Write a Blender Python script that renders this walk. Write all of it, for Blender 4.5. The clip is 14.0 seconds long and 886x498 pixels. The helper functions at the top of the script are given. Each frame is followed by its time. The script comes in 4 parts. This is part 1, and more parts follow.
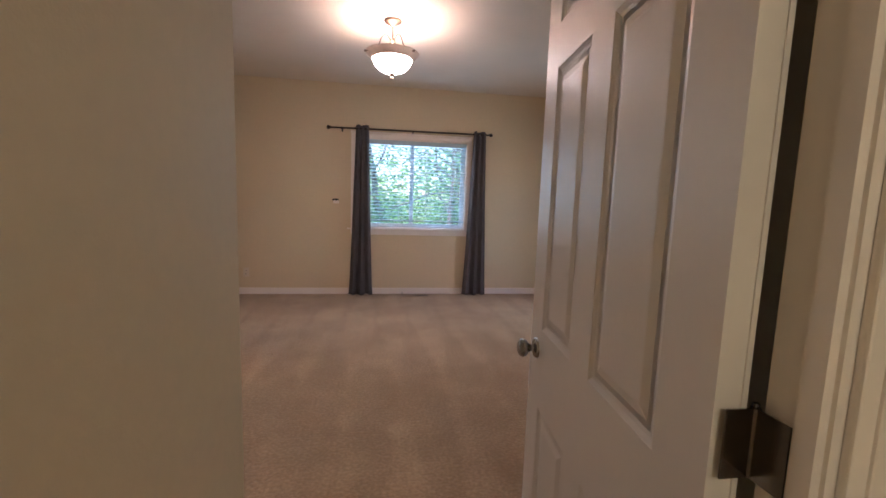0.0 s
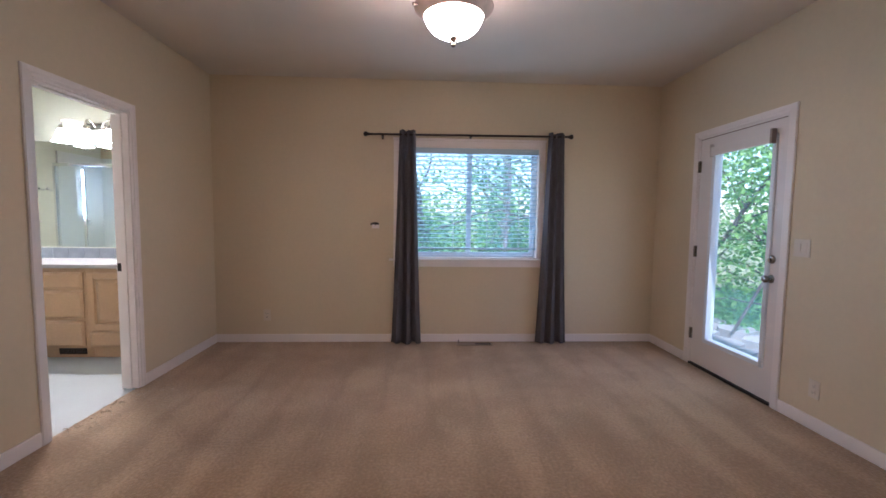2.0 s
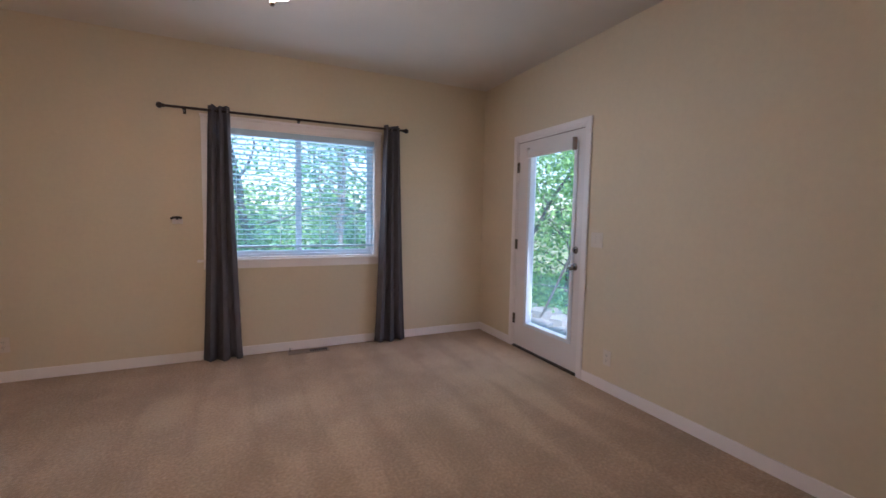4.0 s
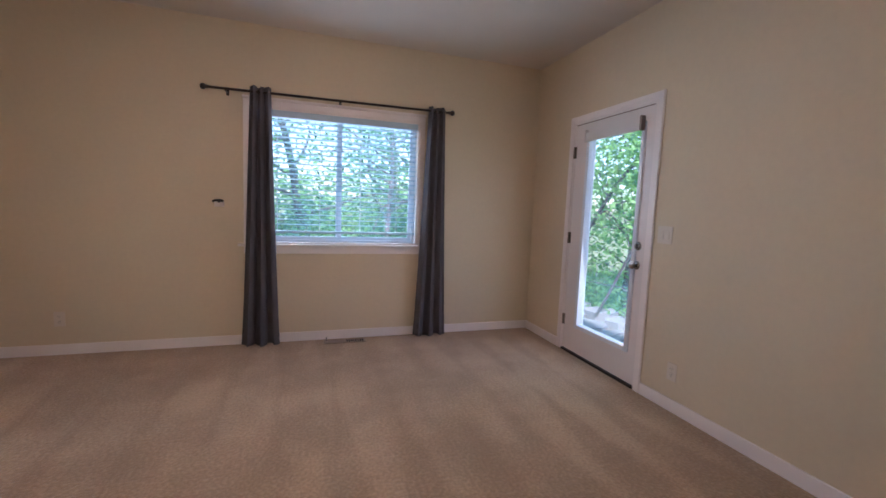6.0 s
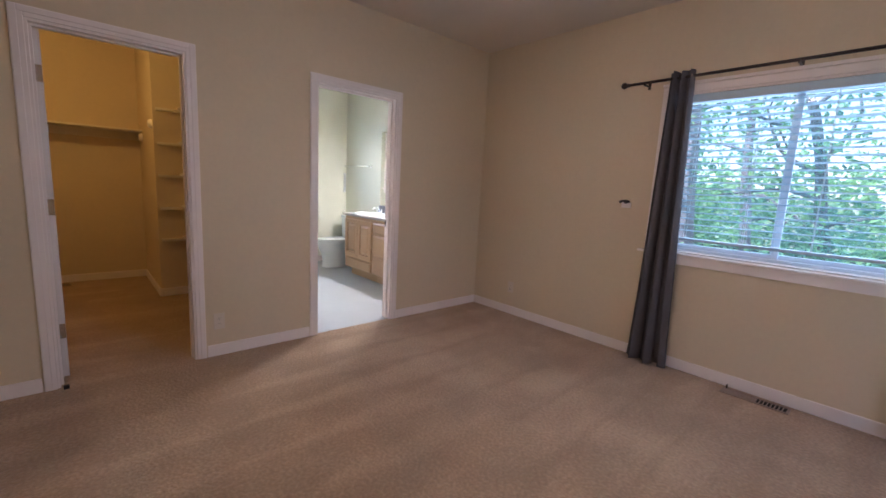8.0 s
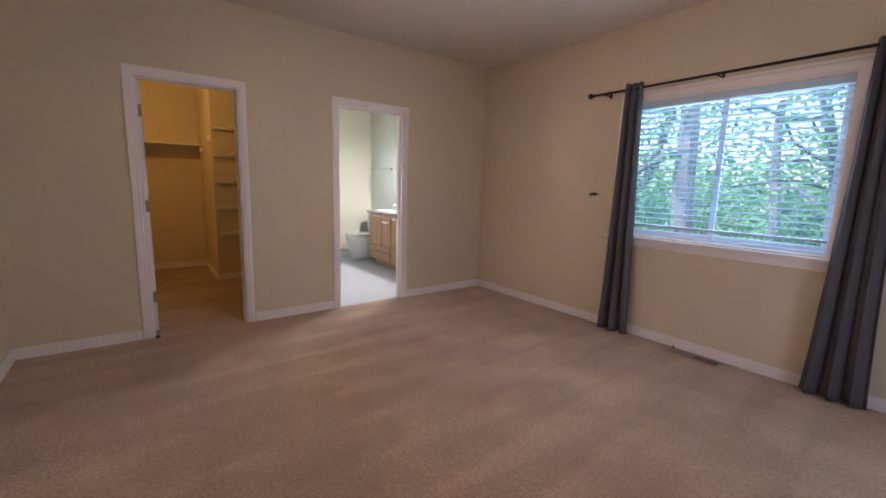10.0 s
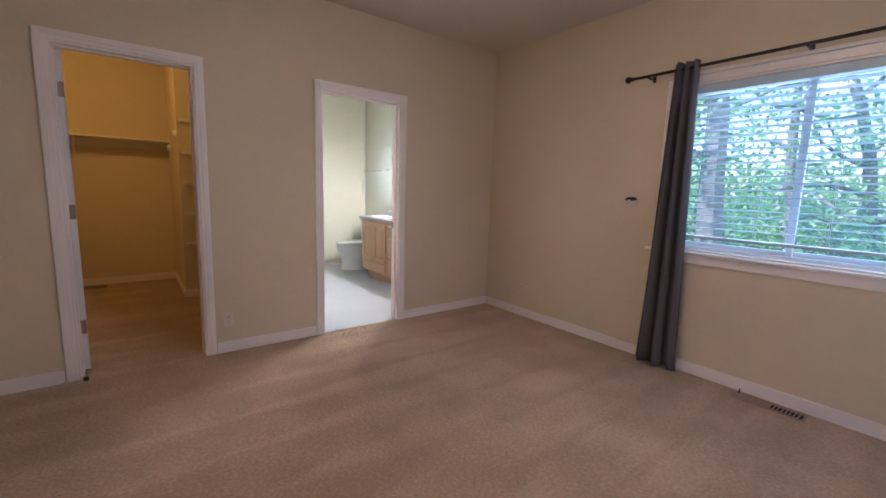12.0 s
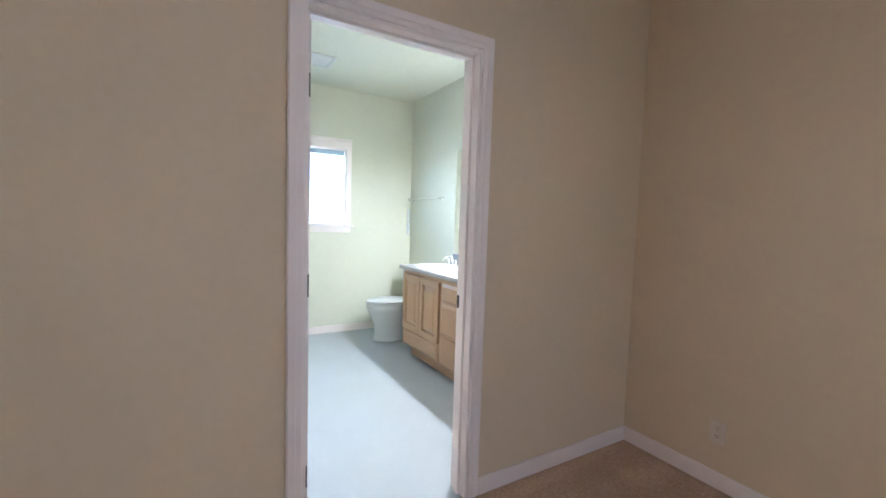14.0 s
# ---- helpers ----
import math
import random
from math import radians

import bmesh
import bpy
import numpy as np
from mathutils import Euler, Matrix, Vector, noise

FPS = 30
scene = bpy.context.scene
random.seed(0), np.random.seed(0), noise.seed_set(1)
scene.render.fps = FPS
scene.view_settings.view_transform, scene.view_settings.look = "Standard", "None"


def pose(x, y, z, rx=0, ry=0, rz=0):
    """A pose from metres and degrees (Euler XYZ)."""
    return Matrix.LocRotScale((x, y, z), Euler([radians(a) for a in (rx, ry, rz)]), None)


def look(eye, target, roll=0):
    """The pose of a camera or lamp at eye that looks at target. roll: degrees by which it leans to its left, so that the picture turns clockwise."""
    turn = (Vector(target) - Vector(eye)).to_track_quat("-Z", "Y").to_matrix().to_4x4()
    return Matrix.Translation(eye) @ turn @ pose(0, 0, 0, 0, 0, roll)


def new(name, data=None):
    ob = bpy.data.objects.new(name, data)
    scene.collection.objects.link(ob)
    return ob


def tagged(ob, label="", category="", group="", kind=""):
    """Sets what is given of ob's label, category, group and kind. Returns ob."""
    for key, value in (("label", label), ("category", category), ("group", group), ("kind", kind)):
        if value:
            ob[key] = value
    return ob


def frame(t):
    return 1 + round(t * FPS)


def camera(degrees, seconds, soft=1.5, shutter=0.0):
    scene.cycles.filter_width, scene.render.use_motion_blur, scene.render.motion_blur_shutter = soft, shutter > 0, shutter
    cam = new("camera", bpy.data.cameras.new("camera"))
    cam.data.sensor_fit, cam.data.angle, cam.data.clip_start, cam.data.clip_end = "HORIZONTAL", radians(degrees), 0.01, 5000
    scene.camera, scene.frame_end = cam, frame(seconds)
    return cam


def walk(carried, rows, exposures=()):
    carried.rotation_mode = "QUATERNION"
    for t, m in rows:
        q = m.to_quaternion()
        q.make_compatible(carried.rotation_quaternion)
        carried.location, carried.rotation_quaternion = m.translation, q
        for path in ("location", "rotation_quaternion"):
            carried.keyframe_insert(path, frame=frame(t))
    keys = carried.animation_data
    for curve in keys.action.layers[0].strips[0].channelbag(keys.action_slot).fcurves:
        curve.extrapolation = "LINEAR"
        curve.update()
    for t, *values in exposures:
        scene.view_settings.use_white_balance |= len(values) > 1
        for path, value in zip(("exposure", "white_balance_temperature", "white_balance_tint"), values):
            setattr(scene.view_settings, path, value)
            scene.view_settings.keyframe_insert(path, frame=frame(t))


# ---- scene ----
cam = camera(94.3, 14.0, 1.6)
PATH = [
    (0, (-0.218, -0.064, 1.269), (0.078, 1.901, 1.039), 1.9),
    (0.5, (-0.2, 0.365, 1.277), (-0.076, 2.351, 1.074), 2.0),
    (1, (-0.28, 0.693, 1.265), (-0.19, 2.684, 1.096), 0.9),
    (1.5, (-0.302, 0.953, 1.28), (-0.229, 2.946, 1.132), 0.4),
    (2, (-0.308, 1.149, 1.303), (-0.214, 3.142, 1.158), 0.7),
    (2.5, (-0.325, 1.258, 1.286), (-0.044, 3.234, 1.16), 1.2),
    (3, (-0.355, 1.325, 1.261), (0.193, 3.245, 1.144), 1.4),
    (3.5, (-0.315, 1.346, 1.298), (0.478, 3.177, 1.158), 1.4),
    (3.7, (-0.292, 1.352, 1.302), (0.553, 3.158, 1.155), 1.3),
    (5.8, (-0.188, 1.515, 1.242), (0.676, 3.309, 1.058), 0.8),
    (6, (-0.089, 1.573, 1.266), (0.53, 3.464, 1.065), 2.3),
    (6.5, (0.047, 1.771, 1.253), (0.163, 3.752, 1.001), 2.3),
    (7, (0.186, 1.982, 1.277), (-0.325, 3.894, 0.99), 2.8),
    (7.5, (0.424, 2.054, 1.271), (-0.791, 3.618, 0.994), 2.9),
    (7.7, (0.541, 2.082, 1.293), (-0.855, 3.484, 0.999), 3.3),
    (9.8, (1.481, 1.922, 1.294), (-0.105, 3.1, 0.986), 2.2),
    (10, (1.502, 1.891, 1.291), (-0.077, 3.079, 0.985), 1.6),
    (10.5, (1.544, 1.796, 1.282), (-0.014, 3.01, 0.969), 1.0),
    (11, (1.498, 1.816, 1.239), (-0.053, 3.043, 0.938), 0.7),
    (11.5, (1.262, 2.041, 1.245), (-0.294, 3.262, 0.952), 1.2),
    (12, (0.896, 2.262, 1.271), (-0.678, 3.463, 0.986), 1.8),
    (12.5, (0.485, 2.526, 1.289), (-1.13, 3.68, 1.045), 1.3),
    (13, (0.042, 2.813, 1.307), (-1.645, 3.868, 1.099), 2.8),
    (13.5, (-0.445, 3.0, 1.273), (-2.146, 4.041, 1.118), 1.6),
    (14, (-0.932, 3.215, 1.301), (-2.647, 4.235, 1.164), 1.8),
]
EXPOSURES = [(0, 1.49, 5780, 27), (0.5, 1.69, 5880, 30), (1, 1.72, 5590, 24), (1.5, 1.38, 5310, 27), (2.5, 1.36, 5470, 26), (6, 1.41, 5450, 28), (7, 1.38, 5410, 29), (11, 1.44, 5560, 30), (12.5, 1.42, 5390, 28), (13.4, 1.81, 5180, 24), (14, 1.65, 4950, 18)]
walk(cam, [(t, look(eye, target, roll)) for t, eye, target, roll in PATH], EXPOSURES)

# ---------------------------------------------------------------- world, sun, lamps
world = bpy.data.worlds.new("overcast_sky")
scene.world = world
world.use_nodes = True
wn = world.node_tree.nodes
sky = wn.new("ShaderNodeTexSky")
sky.sky_type = "NISHITA"
sky.sun_disc = False
sky.sun_elevation, sky.sun_rotation = radians(48), radians(201)
wn["Background"].inputs[1].default_value = 0.15
world.node_tree.links.new(sky.outputs[0], wn["Background"].inputs[0])

sun = new("sun", bpy.data.lights.new("sun", "SUN"))
sun.data.energy, sun.data.angle, sun.data.color = 5.0, radians(3), (1, 0.95, 0.87)
sun.matrix_world = look((-2.5, -6.5, 7.8), (0, 0, 0))


def lamp(name, kind, m, power, colour, size=0.1, size_y=None):
    ob = new(name, bpy.data.lights.new(name, kind))
    ob.data.energy, ob.data.color = power, colour
    if kind == "AREA":
        ob.data.shape, ob.data.size, ob.data.size_y = "RECTANGLE", size, size_y or size
    else:
        ob.data.shadow_soft_size = size
    ob.matrix_world = m
    return ob


# daylight in the openings
lamp("daylight_window", "AREA", look((0.165, 5.448, 1.5), (0.165, 3, 1.2)), 3.0, (0.72, 0.93, 1.0), 1.4, 1.1)
lamp("skylight_window", "AREA", look((0.165, 5.95, 1.55), (0.165, 4, 1.0)), 5.5, (0.66, 0.93, 1.0), 1.4, 1.1)
lamp("daylight_patio", "AREA", look((2.15, 4.28, 1.1), (0, 4.28, 0.8)), 1.6, (0.9, 1.0, 0.95), 0.6, 1.6)
lamp("daylight_bath", "AREA", look((-5.578, 4.327, 1.64), (-3, 4.25, 1.6)), 10.0, (0.78, 0.95, 1.0), 0.60, 0.82)
# bulbs of the fixtures, and an added lamp without fixture in the unseen hall
lamp("bulb_bedroom", "POINT", pose(-0.155, 3.48, 2.345), 0.85, (1.0, 0.72, 0.58), 0.04)
lamp("bulb_closet", "POINT", pose(-3.9, 1.75, 2.50), 5.7, (1.0, 0.63, 0.14), 0.06)
lamp("unseen_hall_lamp", "POINT", pose(0.24, -1.9, 2.2), 7.8, (0.92, 0.97, 0.68), 0.10)
for bulb_x in (-3.775, -3.55, -3.325):
    lamp("bulb_vanity", "POINT", pose(bulb_x, 5.315, 2.015), 16.0, (1.0, 0.97, 0.78), 0.03)

# ---------------------------------------------------------------- materials


def mat(name, base, rough=0.6, metal=0.0, var=0.0, scale=3.0, bump=0.0, bscale=200.0, emit=0.0, fine=0.0, spec=0.5):
    m = bpy.data.materials.new(name)
    m.use_nodes = True
    nt = m.node_tree
    b = nt.nodes["Principled BSDF"]
    b.inputs["Base Color"].default_value = (*base, 1)
    b.inputs["Roughness"].default_value = rough
    b.inputs["Metallic"].default_value = metal
    b.inputs["Specular IOR Level"].default_value = spec
    tc = nt.nodes.new("ShaderNodeTexCoord")
    if var or fine:
        n1 = nt.nodes.new("ShaderNodeTexNoise")
        n1.inputs["Scale"].default_value, n1.inputs["Detail"].default_value = scale, 4
        n2 = nt.nodes.new("ShaderNodeTexNoise")
        n2.inputs["Scale"].default_value, n2.inputs["Detail"].default_value = scale * 23, 3
        for n in (n1, n2):
            nt.links.new(tc.outputs["Object"], n.inputs["Vector"])
        mix = nt.nodes.new("ShaderNodeMix")
        mix.data_type = "FLOAT"
        mix.inputs["Factor"].default_value = 0.5 if fine else 0.0
        nt.links.new(n1.outputs[0], mix.inputs["A"])
        nt.links.new(n2.outputs[0], mix.inputs["B"])
        ramp = nt.nodes.new("ShaderNodeValToRGB")
        k = max(var, fine)
        ramp.color_ramp.elements[0].position, ramp.color_ramp.elements[1].position = 0.3, 0.7
        ramp.color_ramp.elements[0].color = (*[c * (1 - k) for c in base], 1)
        ramp.color_ramp.elements[1].color = (*[min(1, c * (1 + k)) for c in base], 1)
        nt.links.new(mix.outputs[0], ramp.inputs[0])
        nt.links.new(ramp.outputs[0], b.inputs["Base Color"])
    if bump:
        n3 = nt.nodes.new("ShaderNodeTexNoise")
        n3.inputs["Scale"].default_value, n3.inputs["Detail"].default_value = bscale, 3
        nt.links.new(tc.outputs["Object"], n3.inputs["Vector"])
        bp = nt.nodes.new("ShaderNodeBump")
        bp.inputs["Strength"].default_value, bp.inputs["Distance"].default_value = bump, 0.004
        nt.links.new(n3.outputs[0], bp.inputs["Height"])
        nt.links.new(bp.outputs[0], b.inputs["Normal"])
    if emit:
        b.inputs["Emission Color"].default_value = (*base, 1)
        b.inputs["Emission Strength"].default_value = emit
    return m


def glass_mat(name, tint=(1, 1, 1), rough=0.0, veil=0.02):
    m = bpy.data.materials.new(name)
    m.use_nodes = True
    nt = m.node_tree
    nt.nodes.clear()
    out = nt.nodes.new("ShaderNodeOutputMaterial")
    tr = nt.nodes.new("ShaderNodeBsdfTransparent")
    tr.inputs[0].default_value = (*tint, 1)
    gl = nt.nodes.new("ShaderNodeBsdfGlossy")
    gl.inputs["Roughness"].default_value = rough
    lw = nt.nodes.new("ShaderNodeLayerWeight")
    lw.inputs[0].default_value = 0.5
    pw = nt.nodes.new("ShaderNodeMath")
    pw.operation = "POWER"
    pw.inputs[1].default_value = 4.0
    fr = nt.nodes.new("ShaderNodeMath")
    fr.operation = "MULTIPLY_ADD"
    fr.inputs[1].default_value, fr.inputs[2].default_value = 0.6, 0.03
    mx = nt.nodes.new("ShaderNodeMixShader")
    nt.links.new(lw.outputs["Facing"], pw.inputs[0])
    nt.links.new(pw.outputs[0], fr.inputs[0])
    nt.links.new(fr.outputs[0], mx.inputs[0])
    nt.links.new(tr.outputs[0], mx.inputs[1])
    nt.links.new(gl.outputs[0], mx.inputs[2])
    # cyan translucent mix: the bright haze over the view, put into the glass
    vl = nt.nodes.new("ShaderNodeBsdfTranslucent")
    vl.inputs[0].default_value = (0.42, 0.80, 0.92, 1)
    no = nt.nodes.new("ShaderNodeTexNoise")
    no.inputs["Scale"].default_value = 3.0
    am = nt.nodes.new("ShaderNodeMath")
    am.operation = "MULTIPLY"
    am.inputs[1].default_value = 2 * veil
    m2 = nt.nodes.new("ShaderNodeMixShader")
    nt.links.new(no.outputs[0], am.inputs[0])
    nt.links.new(am.outputs[0], m2.inputs[0])
    nt.links.new(mx.outputs[0], m2.inputs[1])
    nt.links.new(vl.outputs[0], m2.inputs[2])
    nt.links.new(m2.outputs[0], out.inputs[0])
    return m


BATHPAINT = mat("bath_paint", (0.66, 0.655, 0.525), 0.7, var=0.03, scale=1.3, bump=0.12, bscale=160, fine=0.03)
PAINT = mat("wall_paint", (0.69, 0.568, 0.395), 0.75, var=0.03, scale=1.3, bump=0.12, bscale=160, fine=0.03)
CEIL = mat("ceiling_paint", (0.68, 0.60, 0.51), 0.9, var=0.02, bump=0.25, bscale=90)
WHITE = mat("white_trim", (0.87, 0.79, 0.75), 0.4, var=0.03, scale=2)
DOORW = mat("white_door", (0.79, 0.72, 0.68), 0.38, var=0.02, scale=3, bump=0.05, bscale=60)
VINYLW = mat("white_vinyl", (0.80, 0.82, 0.86), 0.3)
# white slats: backlit shade and cyan haze are mixed into this base
SLAT = mat("blind_slat", (0.52, 0.64, 0.73), 0.45)
CORD = mat("blind_cord", (0.7, 0.7, 0.7), 0.8)
HINGE = mat("dark_hinge", (0.20, 0.18, 0.165), 0.2, 1.0, var=0.15, scale=25)
STEEL = mat("satin_nickel", (0.62, 0.58, 0.53), 0.22, 1.0, var=0.05, scale=30)
CHROME = mat("chrome", (0.85, 0.86, 0.88), 0.06, 1.0)
BRONZE = mat("dark_bronze", (0.035, 0.025, 0.022), 0.35, 0.6)
BRUSHED = mat("brushed_pan", (0.20, 0.14, 0.095), 0.4, 0.8, var=0.1, scale=20)
DULLBRASS = mat("dull_brown_metal", (0.30, 0.22, 0.185), 0.5, 0.3, var=0.1, scale=30)
DARKSTEEL = mat("dark_nickel", (0.40, 0.39, 0.39), 0.16, 1.0, var=0.08, scale=30)
RIM = mat("brushed_rim", (0.74, 0.59, 0.50), 0.45, 0.3, var=0.08, scale=20)
CLOTH = mat("curtain_cloth", (0.115, 0.102, 0.106), 0.95, var=0.12, scale=9, bump=0.35, bscale=700, fine=0.12, spec=0.15)
BOWL = mat("frosted_bowl", (1.0, 0.84, 0.68), 0.4, emit=14.0)
SHADE = mat("frosted_shade", (1.0, 0.97, 0.86), 0.4, emit=6.0)
MAPLE = mat("maple", (0.45, 0.275, 0.15), 0.35, var=0.10, scale=2.5, bump=0.03, bscale=50, fine=0.08)
COUNTER = mat("counter_laminate", (0.40, 0.37, 0.36), 0.25, var=0.10, scale=14, fine=0.12)
TILE = mat("slate_tile", (0.22, 0.235, 0.27), 0.35, var=0.3, scale=9, bump=0.1, bscale=40, fine=0.2)
GROUT = mat("grout", (0.55, 0.54, 0.52), 0.9)
PORC = mat("porcelain", (0.72, 0.74, 0.74), 0.08)
VINYL = mat("vinyl_floor", (0.44, 0.46, 0.475), 0.5, var=0.05, scale=4, bump=0.04, bscale=25, fine=0.04)
MIRROR = mat("mirror_silver", (0.92, 0.94, 0.93), 0.01, 1.0)
GLASS = glass_mat("window_glass", veil=0.045)
SHGLASS = glass_mat("shower_glass", (0.97, 0.99, 0.985))
SHGLASS_DULL = glass_mat("shower_glass_dull", (0.96, 0.98, 0.975), 0.38, 0.03)
BLACK = mat("black_plastic", (0.012, 0.011, 0.011), 0.4)
PLATE = mat("switch_plastic", (0.71, 0.61, 0.50), 0.4)
VENT = mat("brown_register", (0.30, 0.215, 0.16), 0.45, 0.3, var=0.1, scale=20)
SHELF = mat("shelf_board", (0.76, 0.70, 0.58), 0.5, var=0.04, scale=5)
DARK = mat("duct_shade", (0.02, 0.018, 0.016), 0.9)
BARK = mat("bark", (0.115, 0.11, 0.11), 0.9, var=0.4, scale=12, bump=0.8, bscale=45, fine=0.3)
STONE = mat("flagstone", (0.19, 0.195, 0.20), 0.8, var=0.2, scale=3, bump=0.5, bscale=30, fine=0.15)
SOIL = mat("garden_ground", (0.17, 0.21, 0.11), 0.95, var=0.5, scale=1.2, bump=0.9, bscale=20, fine=0.4)
IRON = mat("fence_iron", (0.02, 0.02, 0.022), 0.5, 0.5)
SHOWERW = mat("shower_surround", (0.80, 0.80, 0.76), 0.25)


def leaf_mat(name, base, glow=0.35):
    m = mat(name, base, 0.45)
    nt = m.node_tree
    b = nt.nodes["Principled BSDF"]
    g = nt.nodes.new("ShaderNodeNewGeometry")
    r = nt.nodes.new("ShaderNodeValToRGB")
    r.color_ramp.elements[0].color = (base[0] * 0.5, base[1] * 0.6, base[2] * 0.6, 1)
    r.color_ramp.elements[1].color = (min(1, base[0] * 1.7), base[1] * 1.45, base[2] * 1.3, 1)
    nt.links.new(g.outputs["Random Per Island"], r.inputs[0])
    nt.links.new(r.outputs[0], b.inputs["Base Color"])
    tl = nt.nodes.new("ShaderNodeBsdfTranslucent")
    nt.links.new(r.outputs[0], tl.inputs[0])
    mx = nt.nodes.new("ShaderNodeMixShader")
    mx.inputs[0].default_value = glow
    nt.links.new(b.outputs[0], mx.inputs[1])
    nt.links.new(tl.outputs[0], mx.inputs[2])
    nt.links.new(mx.outputs[0], nt.nodes["Material Output"].inputs[0])
    return m


LEAF_A = leaf_mat("leaf_bright", (0.21, 0.43, 0.17), 0.6)
LEAF_B = leaf_mat("leaf_dark", (0.125, 0.30, 0.17), 0.6)


def carpet_mat():
    m = bpy.data.materials.new("carpet")
    m.use_nodes = True
    nt = m.node_tree
    N, L = nt.nodes.new, nt.links.new
    b = nt.nodes["Principled BSDF"]
    b.inputs["Roughness"].default_value = 1.0
    b.inputs["Specular IOR Level"].default_value = 0.05
    b.inputs["Sheen Weight"].default_value = 0.25
    b.inputs["Sheen Roughness"].default_value = 0.6
    tc = N("ShaderNodeTexCoord")
    # vacuum strokes: two fans of long soft streaks
    streaks = []
    for turn, sx in ((0.12, 5.5), (-0.16, 4.3)):
        mp = N("ShaderNodeMapping")
        mp.inputs["Scale"].default_value = (sx, 0.85, 1)
        mp.inputs["Rotation"].default_value = (0, 0, turn)
        L(tc.outputs["Object"], mp.inputs[0])
        st = N("ShaderNodeTexNoise")
        st.inputs["Scale"].default_value, st.inputs["Detail"].default_value, st.inputs["Distortion"].default_value = 1.0, 3.0, 0.35
        L(mp.outputs[0], st.inputs["Vector"])
        streaks.append(st)
    sep = N("ShaderNodeMath")
    sep.operation = "MAXIMUM"
    L(streaks[0].outputs[0], sep.inputs[0])
    L(streaks[1].outputs[0], sep.inputs[1])
    big = N("ShaderNodeTexNoise")
    big.inputs["Scale"].default_value, big.inputs["Detail"].default_value, big.inputs["Roughness"].default_value = 2.2, 9, 0.62
    L(tc.outputs["Object"], big.inputs["Vector"])
    tuft = N("ShaderNodeTexNoise")
    tuft.inputs["Scale"].default_value, tuft.inputs["Detail"].default_value = 60, 6
    L(tc.outputs["Object"], tuft.inputs["Vector"])

    def op(kind, a, b, c=None):
        n = N("ShaderNodeMath")
        n.operation = kind
        for i, v in enumerate((a, b, c)):
            if v is None:
                continue
            if isinstance(v, (int, float)):
                n.inputs[i].default_value = v
            else:
                L(v, n.inputs[i])
        return n.outputs[0]

    # wedges that the vacuum head leaves, opening away from the window wall
    xyz = N("ShaderNodeSeparateXYZ")
    L(tc.outputs["Object"], xyz.inputs[0])
    px = op("MULTIPLY_ADD", big.outputs[0], 0.17, xyz.outputs[0])
    tri = op("DIVIDE", op("PINGPONG", px, 0.17), 0.17)
    far = op("MULTIPLY_ADD", xyz.outputs[1], -0.60, 3.27)
    ph = op("PINGPONG", op("MULTIPLY_ADD", big.outputs[0], 0.55, far), 1.0)
    wedge = N("ShaderNodeMapRange")
    wedge.interpolation_type = "SMOOTHSTEP"
    wedge.inputs["From Min"].default_value, wedge.inputs["From Max"].default_value = -0.22, 0.22
    L(op("SUBTRACT", ph, tri), wedge.inputs["Value"])
    v = op("MULTIPLY_ADD", sep.outputs[0], 0.15, 0.0125)
    v = op("MULTIPLY_ADD", big.outputs[0], 0.48, v)
    v = op("MULTIPLY_ADD", tuft.outputs[0], 0.62, v)
    worn = N("ShaderNodeTexNoise")
    worn.inputs["Scale"].default_value, worn.inputs["Detail"].default_value = 0.9, 2
    L(tc.outputs["Object"], worn.inputs["Vector"])
    fade = N("ShaderNodeMapRange")
    fade.inputs["From Min"].default_value, fade.inputs["From Max"].default_value = 0.40, 0.62
    fade.inputs["To Min"].default_value, fade.inputs["To Max"].default_value = 0.02, 0.125
    L(worn.outputs[0], fade.inputs["Value"])
    v = op("MULTIPLY_ADD", wedge.outputs[0], fade.outputs[0], v)
    v = op("MULTIPLY_ADD", v, 2.0, -0.965)
    r = N("ShaderNodeValToRGB")
    r.color_ramp.elements[0].position, r.color_ramp.elements[1].position = 0.0, 1.0
    r.color_ramp.interpolation = "EASE"
    r.color_ramp.elements[0].color = (0.325, 0.212, 0.125, 1)
    r.color_ramp.elements[1].color = (0.575, 0.397, 0.246, 1)
    L(v, r.inputs[0])
    L(r.outputs[0], b.inputs["Base Color"])
    bp = N("ShaderNodeBump")
    bp.inputs["Strength"].default_value, bp.inputs["Distance"].default_value = 0.9, 0.009
    L(tuft.outputs[0], bp.inputs["Height"])
    L(bp.outputs[0], b.inputs["Normal"])
    return m


CARPET = carpet_mat()
YARN = mat("carpet_yarn", (0.52, 0.42, 0.31), 0.95, var=0.2, scale=20)

# ---------------------------------------------------------------- mesh helpers


def box(bm, x0, x1, y0, y1, z0, z1, bevel=0.0):
    vs = [bm.verts.new(p) for p in ((x0, y0, z0), (x1, y0, z0), (x1, y1, z0), (x0, y1, z0), (x0, y0, z1), (x1, y0, z1), (x1, y1, z1), (x0, y1, z1))]
    fs = [bm.faces.new([vs[i] for i in f]) for f in ((3, 2, 1, 0), (4, 5, 6, 7), (0, 1, 5, 4), (1, 2, 6, 5), (2, 3, 7, 6), (3, 0, 4, 7))]
    if bevel:
        es = list({e for f in fs for e in f.edges})
        bmesh.ops.bevel(bm, geom=es, offset=bevel, segments=2, affect="EDGES", profile=0.6)
    return vs


